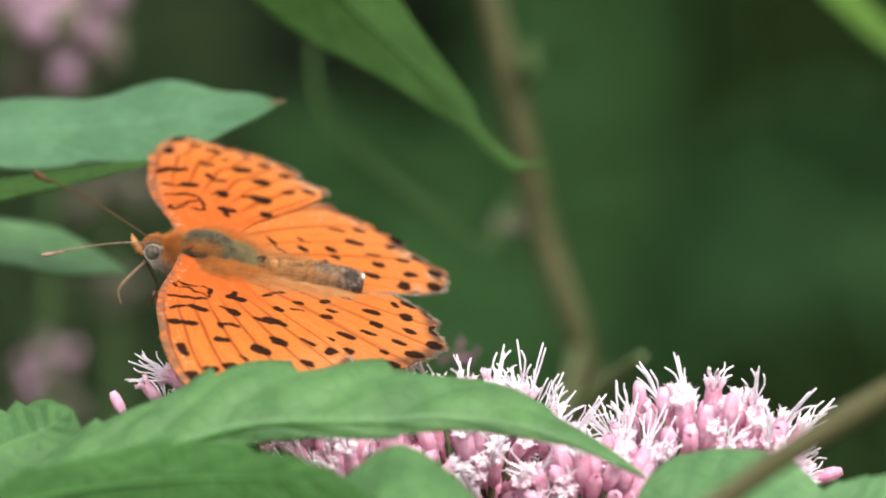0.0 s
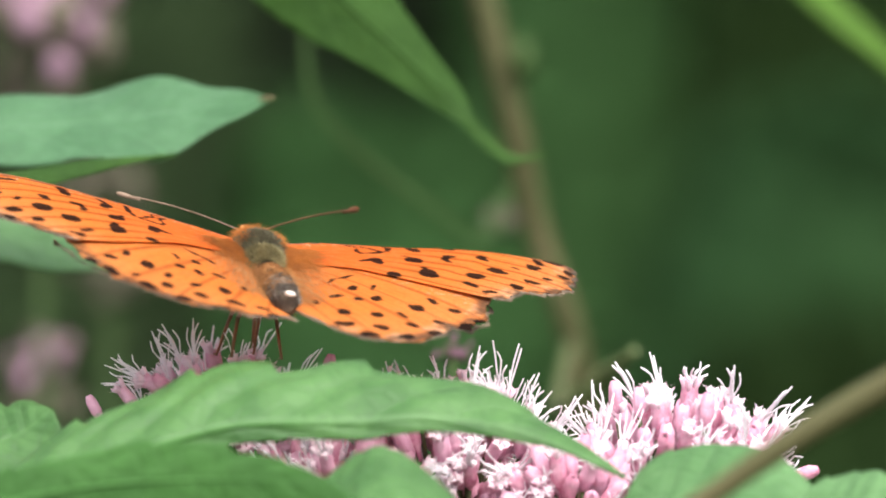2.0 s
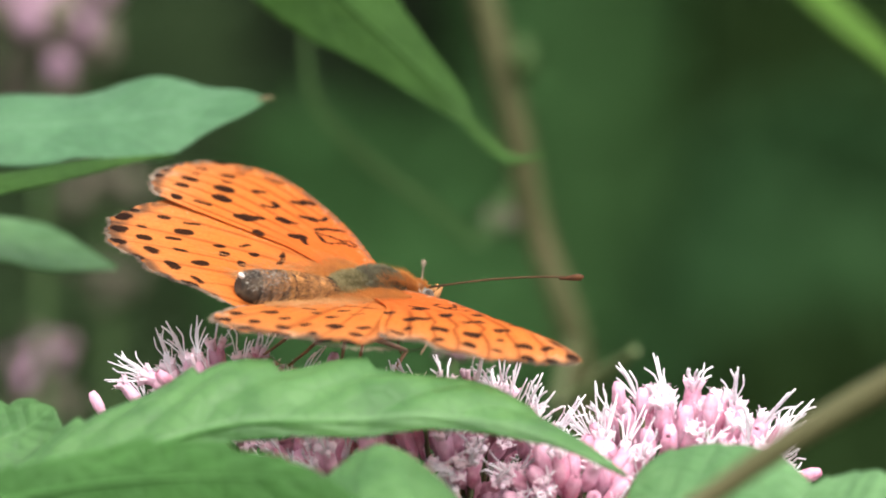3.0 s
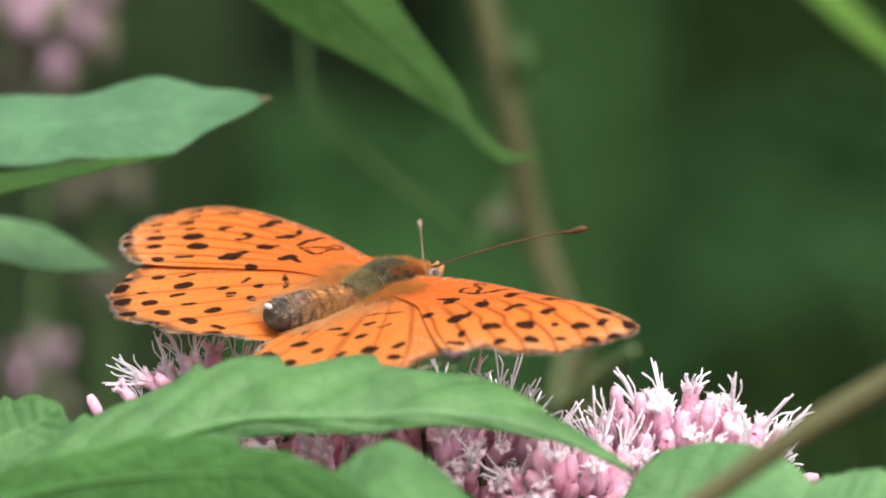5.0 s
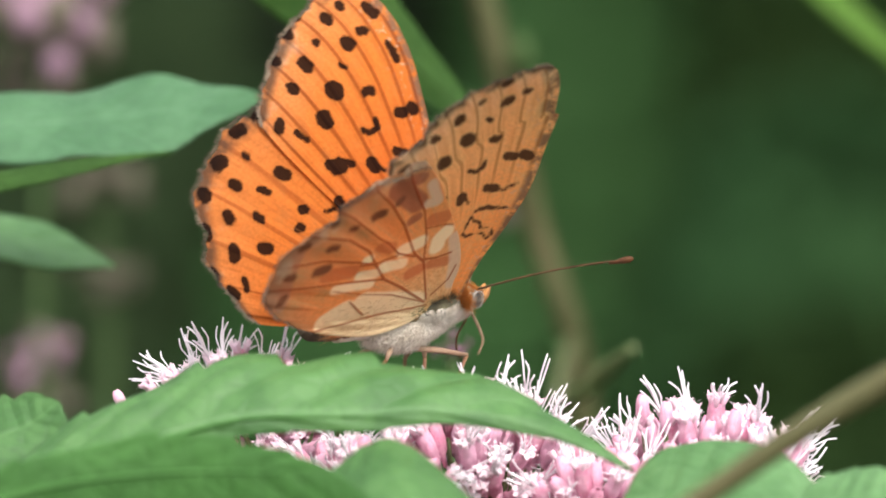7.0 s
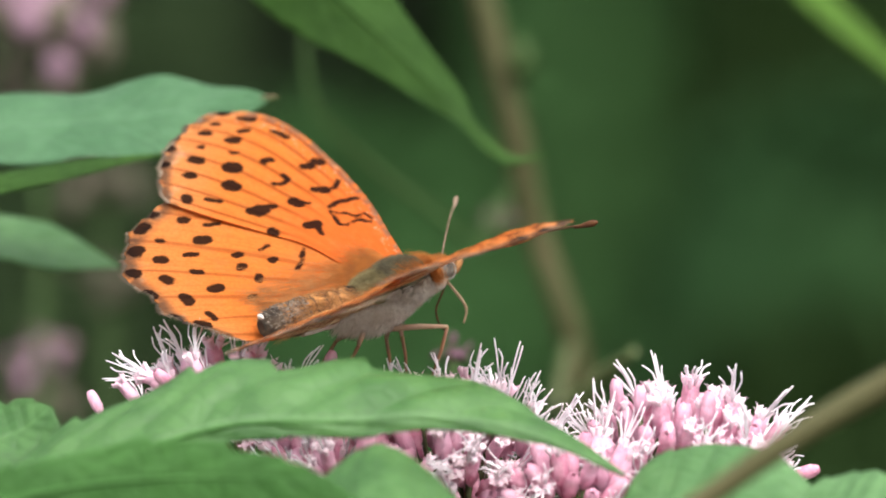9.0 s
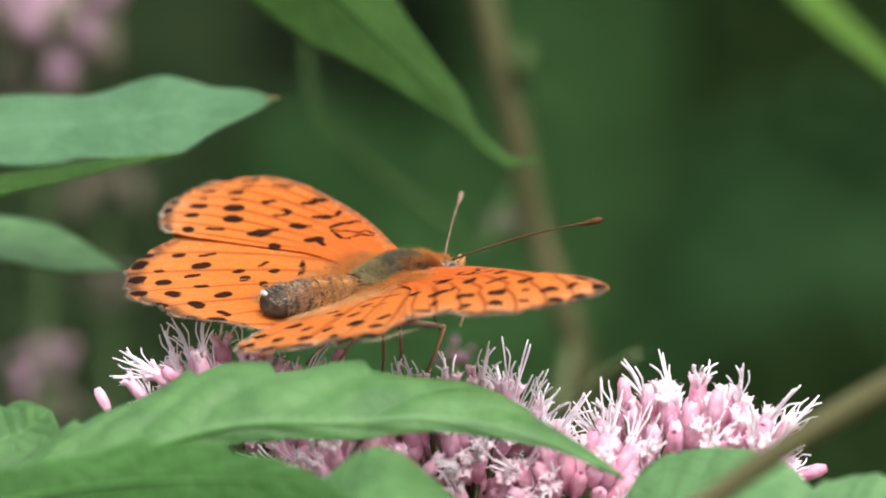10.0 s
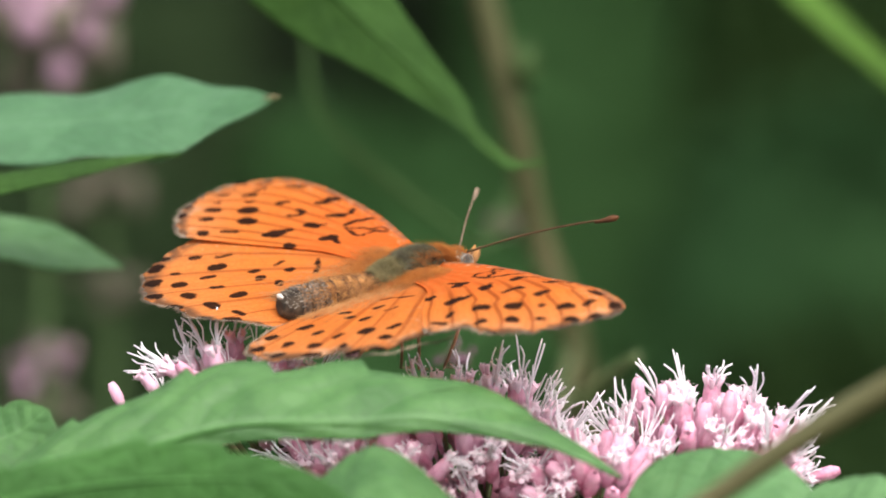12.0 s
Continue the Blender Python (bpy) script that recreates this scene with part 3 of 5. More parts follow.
# ------------------------------------------------------------------ flowers
def bract_mesh(seed, closed):
    """One flower head: a slim cup of overlapping bracts, with the florets at its mouth when open; about 4 mm high."""
    r = random.Random(seed)
    bm = bmesh.new()
    for ring, (z0, z1, rad, k) in enumerate(((0.0, 2.0, 0.62, 5), (0.4, 3.0, 0.76, 6), (1.0, 4.0, 0.72, 6))):
        for i in range(k):
            a = 2 * math.pi * (i + 0.5 * ring) / k + r.uniform(-0.2, 0.2)
            out = Vector((math.cos(a), math.sin(a), 0))
            tang = Vector((-math.sin(a), math.cos(a), 0))
            rows = []
            for f, wd, sw in ((0, 0.2, 0.45), (0.35, 0.58, 1.0), (0.7, 0.54, 1.0 if closed else 1.08), (0.93, 0.3, 0.66 if closed else 1.0), (1.0, 0.06, 0.42 if closed else 0.92)):
                c = out * rad * sw + Vector((0, 0, z0 + (z1 - z0) * f))
                rows.append([bm.verts.new((c + tang * wd * x + out * o) * 0.001) for x, o in ((-1, -0.12), (0, 0.08), (1, -0.12))])
            for p, q in zip(rows, rows[1:]):
                for j in (0, 1):
                    bm.faces.new((p[j], p[j + 1], q[j + 1], q[j])).smooth = True
    tube([(0, 0, -0.0012), (0, 0, 0), (0, 0, 0.0012), (0, 0, 0.0028), (0, 0, 0.0034)], [0.00022, 0.0003, 0.0007, 0.00065, 0.0003], 7, bm)
    return bm


def floret_mesh(seed):
    """Four or five pale tubes with small lobes, crowding out of the cup."""
    r = random.Random(seed)
    bm = bmesh.new()
    for i in range(5):
        a = 2 * math.pi * i / 5 + r.uniform(-0.3, 0.3)
        d = Vector((math.cos(a), math.sin(a), 0))
        lean = r.uniform(0.25, 0.6)
        p = [d * 0.25 + Vector((0, 0, 2.6)), d * (0.35 + lean * 0.4) + Vector((0, 0, 3.8)), d * (0.45 + lean) + Vector((0, 0, 4.7 + r.uniform(-0.3, 0.3)))]
        tube([q * 0.001 for q in p], [0.00018, 0.00028, 0.00034], 5, bm)
        for j in range(4):
            b = a + 2 * math.pi * j / 4
            e = Vector((math.cos(b), math.sin(b), 0))
            q0 = p[2] + e * 0.35
            f = [q0 + Vector((-e.y, e.x, 0)) * 0.13, q0 - Vector((-e.y, e.x, 0)) * 0.13, q0 + e * 0.4 + Vector((0, 0, 0.25))]
            bm.faces.new([bm.verts.new(x * 0.001) for x in f])
    return bm


def thread_mesh(seed, long):
    """White style threads in pairs, wavy and tapering, fanning out."""
    r = random.Random(seed)
    bm = bmesh.new()
    for i in range(r.randint(3, 4)):
        a = r.uniform(0, 2 * math.pi)
        spread, h = r.uniform(0.2, 2.2), long * r.uniform(0.55, 1.2)
        for fork in (-1, 1):
            b = a + fork * r.uniform(0.1, 0.5)
            d = Vector((math.cos(b), math.sin(b), 0))
            side = Vector((-d.y, d.x, 0))
            wave, curl = r.uniform(-0.26, 0.26), r.uniform(-0.5, 0.7)
            q = [d * 0.4 + Vector((0, 0, 4.0)), d * (0.5 + spread * 0.25) + side * wave * 0.6 + Vector((0, 0, 4.2 + h * 0.3)),
                 d * (0.5 + spread * 0.6) - side * wave * 0.5 + Vector((0, 0, 4.2 + h * 0.68)), d * (0.5 + spread * (1.0 + 0.3 * curl)) + side * wave + Vector((0, 0, 4.2 + h * r.uniform(0.85, 1.1)))]
            rad = r.uniform(0.07, 0.105)
            path = catmull(q, 6)
            tube([Vector(x) * 0.001 for x in path], [rad * 0.001 * w for w in (0.85, 0.95, 1.0, 1.0, 1.05, 1.1, 0.8)], 5, bm)
    return bm


def to_mesh(name, bm, material):
    mesh = bpy.data.meshes.new(name)
    bm.to_mesh(mesh)
    bm.free()
    mesh.materials.append(material)
    return mesh


CUPS = [to_mesh("flower_head", bract_mesh(s, False), BRACT) for s in range(4)]
BUDS = [to_mesh("bud", bract_mesh(s + 20, True), BRACT) for s in range(3)]
FLORETS = [to_mesh("corolla", floret_mesh(s), PETAL) for s in range(4)]
THREADS = [to_mesh("tuft", thread_mesh(s, 1.6 + 0.8 * s), THREAD) for s in range(5)]

FLOWER_BASE = Vector((0.004, 0.012, 0))
flower = plant("flowering_plant", FLOWER_BASE, "pink flower cluster with white threads on a tall stem", "flower")
stalk("stem", [(4, 12, -915), (3, 10, -500), (2, 8, -120), (2, 6, -52), (2, 5, -44)], [2.4, 2.3, 2.0, 1.8, 1.6], flower, FLOWER_BASE)


def flower_head(foot, way, is_bud, size, kind, threads, spin=0.0):
    """One small head at its foot, in millimetres, pointing along way."""
    m = Matrix.Translation(V(foot) - FLOWER_BASE) @ way.to_track_quat("Z", "Y").to_matrix().to_4x4() @ pose(0, 0, 0, 0, 0, spin)
    head = part("bud" if is_bud else "flower_head", (BUDS if is_bud else CUPS)[kind % 3], BRACT, flower)
    head.matrix_basis = m @ Matrix.Diagonal((size, size, size, 1))
    if not is_bud:
        part("corolla", FLORETS[kind % 4], PETAL, head)
    if threads:
        part("tuft", THREADS[kind % 5], THREAD, head)


def dome(centre, radii, count, seed, bud_share, low=-0.35, thread_share=0.85, big=1.0, crown=0.9):
    """A rounded cluster of flower heads on thin stalks that meet below it."""
    r = random.Random(seed)
    c = Vector(centre)
    root = c + Vector((0, 1, -radii[2] - 9))
    stalk("branch", [(2, 6, -50), tuple((root + Vector((2, 6, -50))) / 2 + Vector((0, 0, -2))), tuple(root)], [1.3, 1.1, 0.9], flower, FLOWER_BASE, STEM, 8, 10)
    for i in range(count):
        z = 1 - (1 - low) * (i + 0.5) / count
        a = i * 2.39996 + r.uniform(-0.25, 0.25)
        q = math.sqrt(max(0, 1 - z * z))
        n = Vector((q * math.cos(a), q * math.sin(a), z))
        tip = Vector((n.x * radii[0], n.y * radii[1], n.z * radii[2])) * r.uniform(0.86, 1.08)
        way = Vector((n.x / radii[0], n.y / radii[1], n.z / radii[2] + 0.06)).normalized()
        way = (way + Vector((r.gauss(0, 0.14), r.gauss(0, 0.14), r.gauss(0, 0.1)))).normalized()
        is_bud = r.random() < bud_share
        size = r.uniform(0.85, 1.15) * big
        foot = c + tip - way * 3.8 * size
        flower_head(foot, way, is_bud, size, i, not is_bud and r.random() < thread_share * (1.0 if n.z < crown else 0.15), r.uniform(0, 360))
        if i % 2 == 0:
            stalk("stalk", [tuple(root), tuple((root + foot) / 2 + way * 0.8), tuple(foot)], [0.35, 0.28, 0.25], flower, FLOWER_BASE, STEM, 5, 5)


dome((25.2, -2.8, -22.6), (10.7, 10, 8.3), 80, 1, 0.42, thread_share=1.0, big=1.04, crown=0.42)
dome((2.0, -0.8, -22.5), (10.8, 10, 8.8), 74, 2, 0.22, thread_share=1.0)
dome((-21.3, 3.5, -18.1), (9.0, 8, 7.4), 44, 3, 0.25)
dome((-7.8, -6.9, -23.3), (7.5, 7, 6.0), 26, 4, 0.3, thread_share=1.0)
dome((-12.6, -4.8, -23.1), (5.0, 5, 4.6), 16, 8, 0.2, thread_share=1.0)
dome((14.2, -9.0, -24.8), (7.0, 6, 6.5), 38, 5, 0.3, thread_share=1.0)
dome((5.5, -6.5, -28.5), (8.0, 6, 6.0), 34, 6, 0.35, thread_share=0.7)
# single heads that stand out of the cluster's edge: foot, direction, bud, size
for k, (foot, way, is_bud, size, threads) in enumerate((
        ((-26.7, -6.2, -14.0), (-0.55, -0.45, 0.7), True, 0.85, False), ((-27.0, -3.1, -13.1), (-0.95, -0.1, 0.12), False, 0.8, True), ((-27.3, -3.2, -14.3), (-0.8, 0.0, 0.6), False, 0.85, True),
        ((-30.5, -3.3, -15.6), (-0.6, -0.2, 0.75), False, 0.75, False), ((-34.5, -2.4, -16.7), (-0.45, 0, 0.9), True, 0.7, False),
        ((-11.4, 3.8, -14.0), (0.25, -0.1, 1.0), True, 0.85, False), ((18.9, -5.4, -16.2), (-0.05, -0.2, 1.0), True, 0.85, False), ((21.2, -6.4, -16.6), (0.0, -0.2, 1.0), True, 0.8, False),
        ((27.8, -8.5, -17.6), (0.12, -0.2, 1.0), True, 0.95, False), ((36.2, -6.8, -23.3), (0.9, -0.1, 0.3), True, 0.9, False))):
    flower_head(Vector(foot), Vector(way).normalized(), is_bud, size, k + 2, threads, 40 * k)
    stalk("stalk", [foot, tuple(Vector(foot) - Vector(way).normalized() * 5 + Vector((0, 0, -2))), tuple(Vector(foot) * 0.7 + Vector((0, 4, -16)))], [0.25, 0.3, 0.35], flower, FLOWER_BASE, STEM, 5, 6)

# open heads with the longest threads
for k, (foot, way) in enumerate((((23.6, -4.5, -18.4), (0.05, -0.1, 1.0)), ((30.2, -4.8, -19.2), (0.2, -0.1, 1.0)), ((32.4, -5.2, -20.4), (0.4, -0.1, 1.0)),
                                 ((33.8, -4.2, -21.4), (0.6, 0.0, 1.0)), ((3.4, -5.6, -17.4), (0.1, -0.1, 1.0)), ((-24.0, -1.6, -14.6), (-0.3, -0.2, 1.0)))):
    flower_head(Vector(foot), Vector(way).normalized(), False, 0.95, 5 * k + 4, True, 67 * k)
    stalk("stalk", [foot, tuple(Vector(foot) * 0.9 + Vector((0, 1, -7))), tuple(Vector(foot) * 0.7 + Vector((0, 4, -16)))], [0.25, 0.3, 0.35], flower, FLOWER_BASE, STEM, 5, 6)


def far_bloom(centre, size, material, seed, name="far_flower_cluster"):
    """A faded flower cluster far behind: small lumpy heads on a stalk."""
    r = random.Random(seed)
    c = V(centre)
    base = Vector((c.x, c.y + 0.01, 0))
    ob = plant(name, base, "faded pinkish flower cluster far behind, on a thin stalk", "flower", "far flower clusters")
    for i in range(16):
        d = Vector((r.gauss(0, 0.5), r.gauss(0, 0.4), r.gauss(0, 0.4))) * size * 0.001
        part("flower_head", ball(c + d - base, size * 0.00028 * r.uniform(0.7, 1.2), (1, 1, 1.3), None, 1), material if i % 3 else FAR_TAN, ob)
    part("stem", tube([(0, 0, 0), (0, -0.005, c.z * 0.5), c - base], [0.0010, 0.0007, 0.0005], 8), STEM_DIM, ob)


far_bloom((-66.9, 300.9, 19.5), 11, FAR_PINK, 1)
far_bloom((-68.1, 320.3, 10.0), 9, FAR_TAN, 2)
far_bloom((-67.7, 316.7, -40.8), 5, FAR_PINK, 3)
far_bloom((-72.1, 346.1, -50.0), 7, FAR_TAN, 4)
far_bloom((1.3, 67.7, -17.4), 1.8, FAR_BUD, 5)
far_bloom((-61.6, 397.4, -34.0), 5, FAR_TAN, 6)
far_bloom((-62.7, 398.6, -16.1), 7, FAR_TAN, 7)


# ------------------------------------------------------------------ butterfly
def outline_grid(base_edge, lead, hem, trail, n, m, ragged, seed):
    """A grid over a wing, from its root to its hem, between its leading and its trailing edge."""
    L, T = catmull(lead, n), catmull(trail, n)
    H, Bq = catmull(hem, m), catmull(base_edge, m)
    s, t = np.linspace(0, 1, n + 1), np.linspace(0, 1, m + 1)
    S, Tt = np.meshgrid(s, t, indexing="ij")
    P = ((1 - Tt)[..., None] * L[:, None, :] + Tt[..., None] * T[:, None, :]
         + (1 - S)[..., None] * Bq[None, :, :] + S[..., None] * H[None, :, :]
         - ((1 - S) * (1 - Tt))[..., None] * L[0] - ((1 - S) * Tt)[..., None] * T[0]
         - (S * (1 - Tt))[..., None] * L[-1] - (S * Tt)[..., None] * T[-1])
    rg = np.random.RandomState(seed)
    jag = np.abs(np.sin(t * np.pi * 8)) * 0.45 + 0.55 * np.interp(t * 64, range(65), rg.rand(65))
    torn = np.interp(t * 14, range(15), (rg.rand(15) > 0.65) * rg.rand(15))
    cut = ragged * (jag - 0.5) - 0.9 * ragged * torn
    outward = H - P[-6]
    outward /= np.linalg.norm(outward, axis=1, keepdims=True)
    P += (np.clip((S - 0.86) / 0.14, 0, 1) ** 2 * cut[None, :])[..., None] * outward[None, :, :]
    return P, np.stack([S, Tt], -1)


FORE_LEAD = [(2.2, -0.5), (3.2, 4.8), (4.6, 10.5), (5.2, 16.0), (5.1, 20.5), (4.9, 25.0), (4.0, 29.2), (2.6, 31.9), (0.6, 33.5)]
FORE_HEM = [(0.6, 33.5), (-1.6, 33.8), (-4.2, 33.0), (-7.0, 31.4), (-9.8, 29.2), (-12.2, 26.4), (-14.2, 23.4), (-15.0, 20.6)]
FORE_TRAIL = [(-3.2, -0.5), (-5.4, 7.2), (-8.6, 11.6), (-12.2, 16.3), (-15.0, 20.6)]
HIND_LEAD = [(0.6, 0.2), (0.1, 2.7), (0.1, 5.4), (-1.5, 9.1), (-4.6, 13.6), (-7.6, 17.8), (-11.4, 21.7)]
HIND_HEM = [(-11.4, 21.7), (-13.8, 21.2), (-16.0, 20.4), (-18.8, 19.3), (-21.4, 17.7), (-24.0, 15.5), (-25.6, 12.8), (-26.4, 10.4), (-26.0, 7.3), (-25.6, 4.4), (-24.8, 1.9), (-23.2, 0.4), (-21.6, -1.6), (-20.4, -2.7)]
HIND_TRAIL = [(-4.0, -0.6), (-10.0, -2.4), (-15.6, -2.9), (-20.4, -2.7)]
# the wings of the other side are worn: the forewing's hem is nicked, the hindwing's is torn
FORE_HEM_WORN = [(1.0, 32.3), (-1.5, 32.1), (-4.2, 31.4), (-7.0, 30.5), (-9.6, 29.0), (-11.6, 26.6), (-11.9, 24.0), (-14.4, 22.2), (-15.0, 20.6)]
FORE_LEAD_WORN = FORE_LEAD[:-3] + [(4.5, 25.0), (3.5, 28.8), (2.4, 31.0), FORE_HEM_WORN[0]]
HIND_HEM_WORN = [(-11.4, 21.7), (-13.8, 21.1), (-16.0, 20.4), (-18.6, 19.4), (-21.0, 17.8), (-21.3, 16.0), (-23.6, 15.0), (-26.0, 12.4), (-26.8, 8.6), (-26.4, 6.4), (-25.1, 4.7), (-23.1, 3.0), (-20.6, 1.5), (-18.2, 0.3)]
HIND_TRAIL_WORN = [(-4.0, -0.6), (-7.8, -1.2), (-12.0, -1.1), (-18.2, 0.3)]

# dark marks on the upper face: half width, then points along and across, in mm from the wing's root
FORE_INNER = [
    (0.66, (-3.8, 10.5), (-2.8, 10.4)),
    (0.40, (-3.0, 10.2), (-3.3, 8.7)),
    (0.80, (-2.9, 14.6), (-2.7, 14.3)),
    (0.30, (-2.2, 14.2), (-1.6, 13.7)),
    (0.95, (-7.4, 15.0), (-6.7, 15.1)),
    (0.40, (-6.2, 15.5), (-5.2, 14.9)),
    (0.69, (-7.9, 15.3), (-7.7, 15.3)),
    (0.40, (-3.1, 18.2), (-2.4, 17.9), (-1.4, 18.2), (-1.3, 19.1)),
    (0.63, (0.3, 15.4), (1.4, 14.9)),
    (0.32, (1.7, 14.7), (2.6, 14.9), (3.7, 15.8)),
    (0.38, (-0.0, 12.2), (1.2, 12.5), (2.3, 12.4), (3.7, 12.4)),
    (0.73, (-7.8, 11.4), (-7.7, 11.2)),
    (0.32, (-7.9, 11.0), (-8.8, 10.1)),
]
FORE_LOOP = [
    (0.24, (-0.3, 11.5), (0.3, 10.8), (1.1, 10.6), (1.5, 9.8), (2.9, 9.7), (3.2, 8.7), (2.6, 8.2), (2.0, 8.9), (0.9, 9.0), (-0.1, 8.9), (-0.7, 9.3), (-0.6, 10.3), (-0.4, 11.4)),
]
FORE_OUTER = [
    (1.01, (-5.6, 23.0), (-5.2, 22.8)),
    (0.98, (-7.5, 20.3), (-7.3, 20.0)),
    (0.90, (-2.4, 27.5), (-2.2, 27.5)),
    (0.62, (-1.7, 22.2), (-1.0, 22.1)),
    (0.63, (1.5, 19.4), (2.4, 19.3)),
    (0.80, (3.3, 19.5), (3.6, 19.5)),
    (0.67, (-12.7, 20.6), (-13.0, 20.1)),
    (0.63, (-10.4, 24.0), (-10.0, 23.8)),
    (0.82, (-8.1, 26.3), (-7.9, 26.0)),
    (0.56, (-6.0, 28.2), (-6.0, 28.2)),
    (0.79, (-4.0, 30.5), (-3.8, 30.4)),
    (0.56, (-0.5, 28.6), (0.2, 28.5)),
    (0.41, (-11.0, 19.3), (-10.0, 18.4)),
    (0.33, (-3.9, 25.5), (-3.3, 25.1)),
]
FORE_EDGE = [
    (0.74, (1.2, 31.0), (1.8, 30.2)),
    (0.59, (-2.0, 31.6), (-1.7, 31.6)),
    (0.57, (2.5, 26.6), (2.9, 25.0)),
    (0.75, (-5.5, 33.0), (-5.1, 33.2)),
    (0.74, (-7.4, 31.4), (-7.3, 31.5)),
    (0.75, (-9.1, 29.7), (-9.0, 29.7)),
    (0.64, (-11.5, 27.0), (-11.3, 27.1)),
    (0.59, (0.1, 33.1), (0.8, 33.3)),
]
HIND_INNER = [
    (0.28, (-11.2, 8.9), (-10.0, 9.2)),
    (0.27, (-6.7, 7.4), (-7.7, 6.2), (-8.0, 5.4), (-9.1, 4.7)),
    (0.83, (-16.3, 12.9), (-15.7, 12.8)),
    (0.65, (-13.9, 9.1), (-13.6, 9.1)),
    (0.55, (-14.5, 7.1), (-14.3, 7.2)),
    (0.55, (-10.9, 6.9), (-10.5, 7.0)),
    (0.49, (-13.4, 5.2), (-13.8, 4.6)),
    (0.74, (-18.9, 5.1), (-18.3, 5.1)),
    (0.36, (-16.0, 2.5), (-15.2, 2.5)),
]
HIND_OUTER = [
    (0.77, (-16.3, 16.8), (-16.2, 16.8)),
    (0.43, (-14.4, 14.9), (-13.2, 14.7)),
    (0.59, (-19.4, 8.5), (-18.9, 8.2)),
    (0.40, (-18.9, 11.2), (-17.7, 10.9)),
    (0.74, (-22.4, 5.0), (-22.3, 4.2)),
    (0.68, (-22.9, 8.6), (-22.6, 8.1)),
    (0.71, (-21.9, 11.7), (-21.4, 11.6)),
    (0.48, (-20.2, 14.8), (-19.8, 14.4)),
    (0.43, (-21.3, 1.8), (-21.0, 0.8)),
]
HIND_EDGE = [
    (0.78, (-21.2, 17.2), (-20.5, 17.4)),
    (0.88, (-23.5, 13.8), (-23.1, 14.0)),
    (0.89, (-25.4, 10.6), (-25.3, 10.6)),
    (0.80, (-25.5, 7.0), (-25.5, 6.5)),
    (0.70, (-25.1, 2.5), (-24.8, 2.1)),
    (0.52, (-23.0, 0.8), (-22.2, 0.2)),
    (0.69, (-18.9, 19.0), (-18.5, 19.1)),
]
FORE_MARKS, HIND_MARKS = FORE_INNER + FORE_LOOP + FORE_OUTER + FORE_EDGE, HIND_INNER + HIND_OUTER + HIND_EDGE

# the hindwing's lower face: cream cells, maroon patches, dark spots
LOW_PALE = [(1.0, (-4.4, 8.6), (-4.5, 9.6), (-3.8, 10.4)), (0.9, (-9.1, 9.1), (-7.0, 9.8)), (0.75, (-11.3, 7.3), (-8.6, 7.3)), (0.5, (-14.2, 9.0), (-13.6, 9.0)), (0.7, (-14.0, 6.7), (-11.8, 6.7)),
            (0.6, (-17.0, 5.6), (-12.2, 5.3)), (1.4, (-16.8, 1.2), (-14.6, 2.3), (-12.3, 1.2)), (1.5, (-12.3, 2.8), (-4.7, 1.2)), (1.4, (-15.0, -0.6), (-4.0, -0.8))]
LOW_CHALK = [(0.8, (-0.3, 3.0), (-1.0, 6.6), (-2.2, 9.4)), (0.7, (-8.6, 17.7), (-6.8, 15.1), (-8.0, 15.0)), (0.6, (-13.3, 20.6), (-11.1, 20.8)), (0.6, (-17.9, 20.0), (-15.9, 20.2))]
LOW_RUST = [(0.9, (-6.5, 12.6), (-4.8, 12.6)), (0.7, (-4.4, 6.3), (-2.2, 6.3)), (0.8, (-7.0, 5.6), (-5.8, 6.0)), (0.7, (-12.7, 10.3), (-11.0, 9.8)), (0.9, (-19.0, 7.8), (-15.5, 7.6))]
LOW_MAROON = [(1.3, (-13.6, 18.2), (-9.6, 15.4)), (0.8, (-12.2, 18.9), (-10.4, 18.8)), (0.6, (-9.6, 13.0), (-8.8, 13.4))]
LOW_DUSK = [(1.2, (-16.5, 20.0), (-20.0, 18.2), (-23.2, 16.4), (-25.4, 13.0), (-26.2, 10.0), (-26.0, 7.0), (-24.4, 5.0)), (1.0, (-22.5, 15.0), (-24.2, 12.6), (-24.6, 8.8), (-24.0, 5.8))]
LOW_DARK = [(0.5, (-21.1, 15.2), (-20.7, 15.2)), (0.4, (-18.1, 14.0), (-17.7, 14.0)), (0.7, (-15.1, 14.9), (-14.5, 15.1)), (0.55, (-24.0, 12.6), (-23.6, 12.8)), (0.5, (-20.2, 11.8), (-19.4, 11.8)),
            (0.5, (-24.6, 8.9), (-23.8, 8.7)), (0.7, (-20.6, 8.7), (-19.4, 8.9)), (0.6, (-24.2, 5.4), (-23.8, 5.8)), (0.5, (-12.7, 16.1), (-12.3, 16.3))]
LOW_VEINS = [(0.11, (-3.1, 1.4), (-5.5, 6.9), (-6.5, 10.5), (-8.1, 14.0), (-12.0, 19.1), (-13.0, 21.0)), (0.13, (-5.5, 6.9), (-7.2, 8.2), (-10.4, 12.7), (-13.7, 16.3), (-16.6, 18.7), (-17.4, 20.0)),
             (0.10, (-7.1, 7.9), (-9.7, 8.8), (-11.5, 10.5), (-13.3, 11.6), (-18.6, 15.6), (-21.4, 17.2)), (0.13, (-3.3, 1.1), (-7.6, 4.0), (-10.4, 5.6), (-12.5, 8.0), (-14.0, 10.0), (-17.7, 12.4), (-24.0, 14.4))]
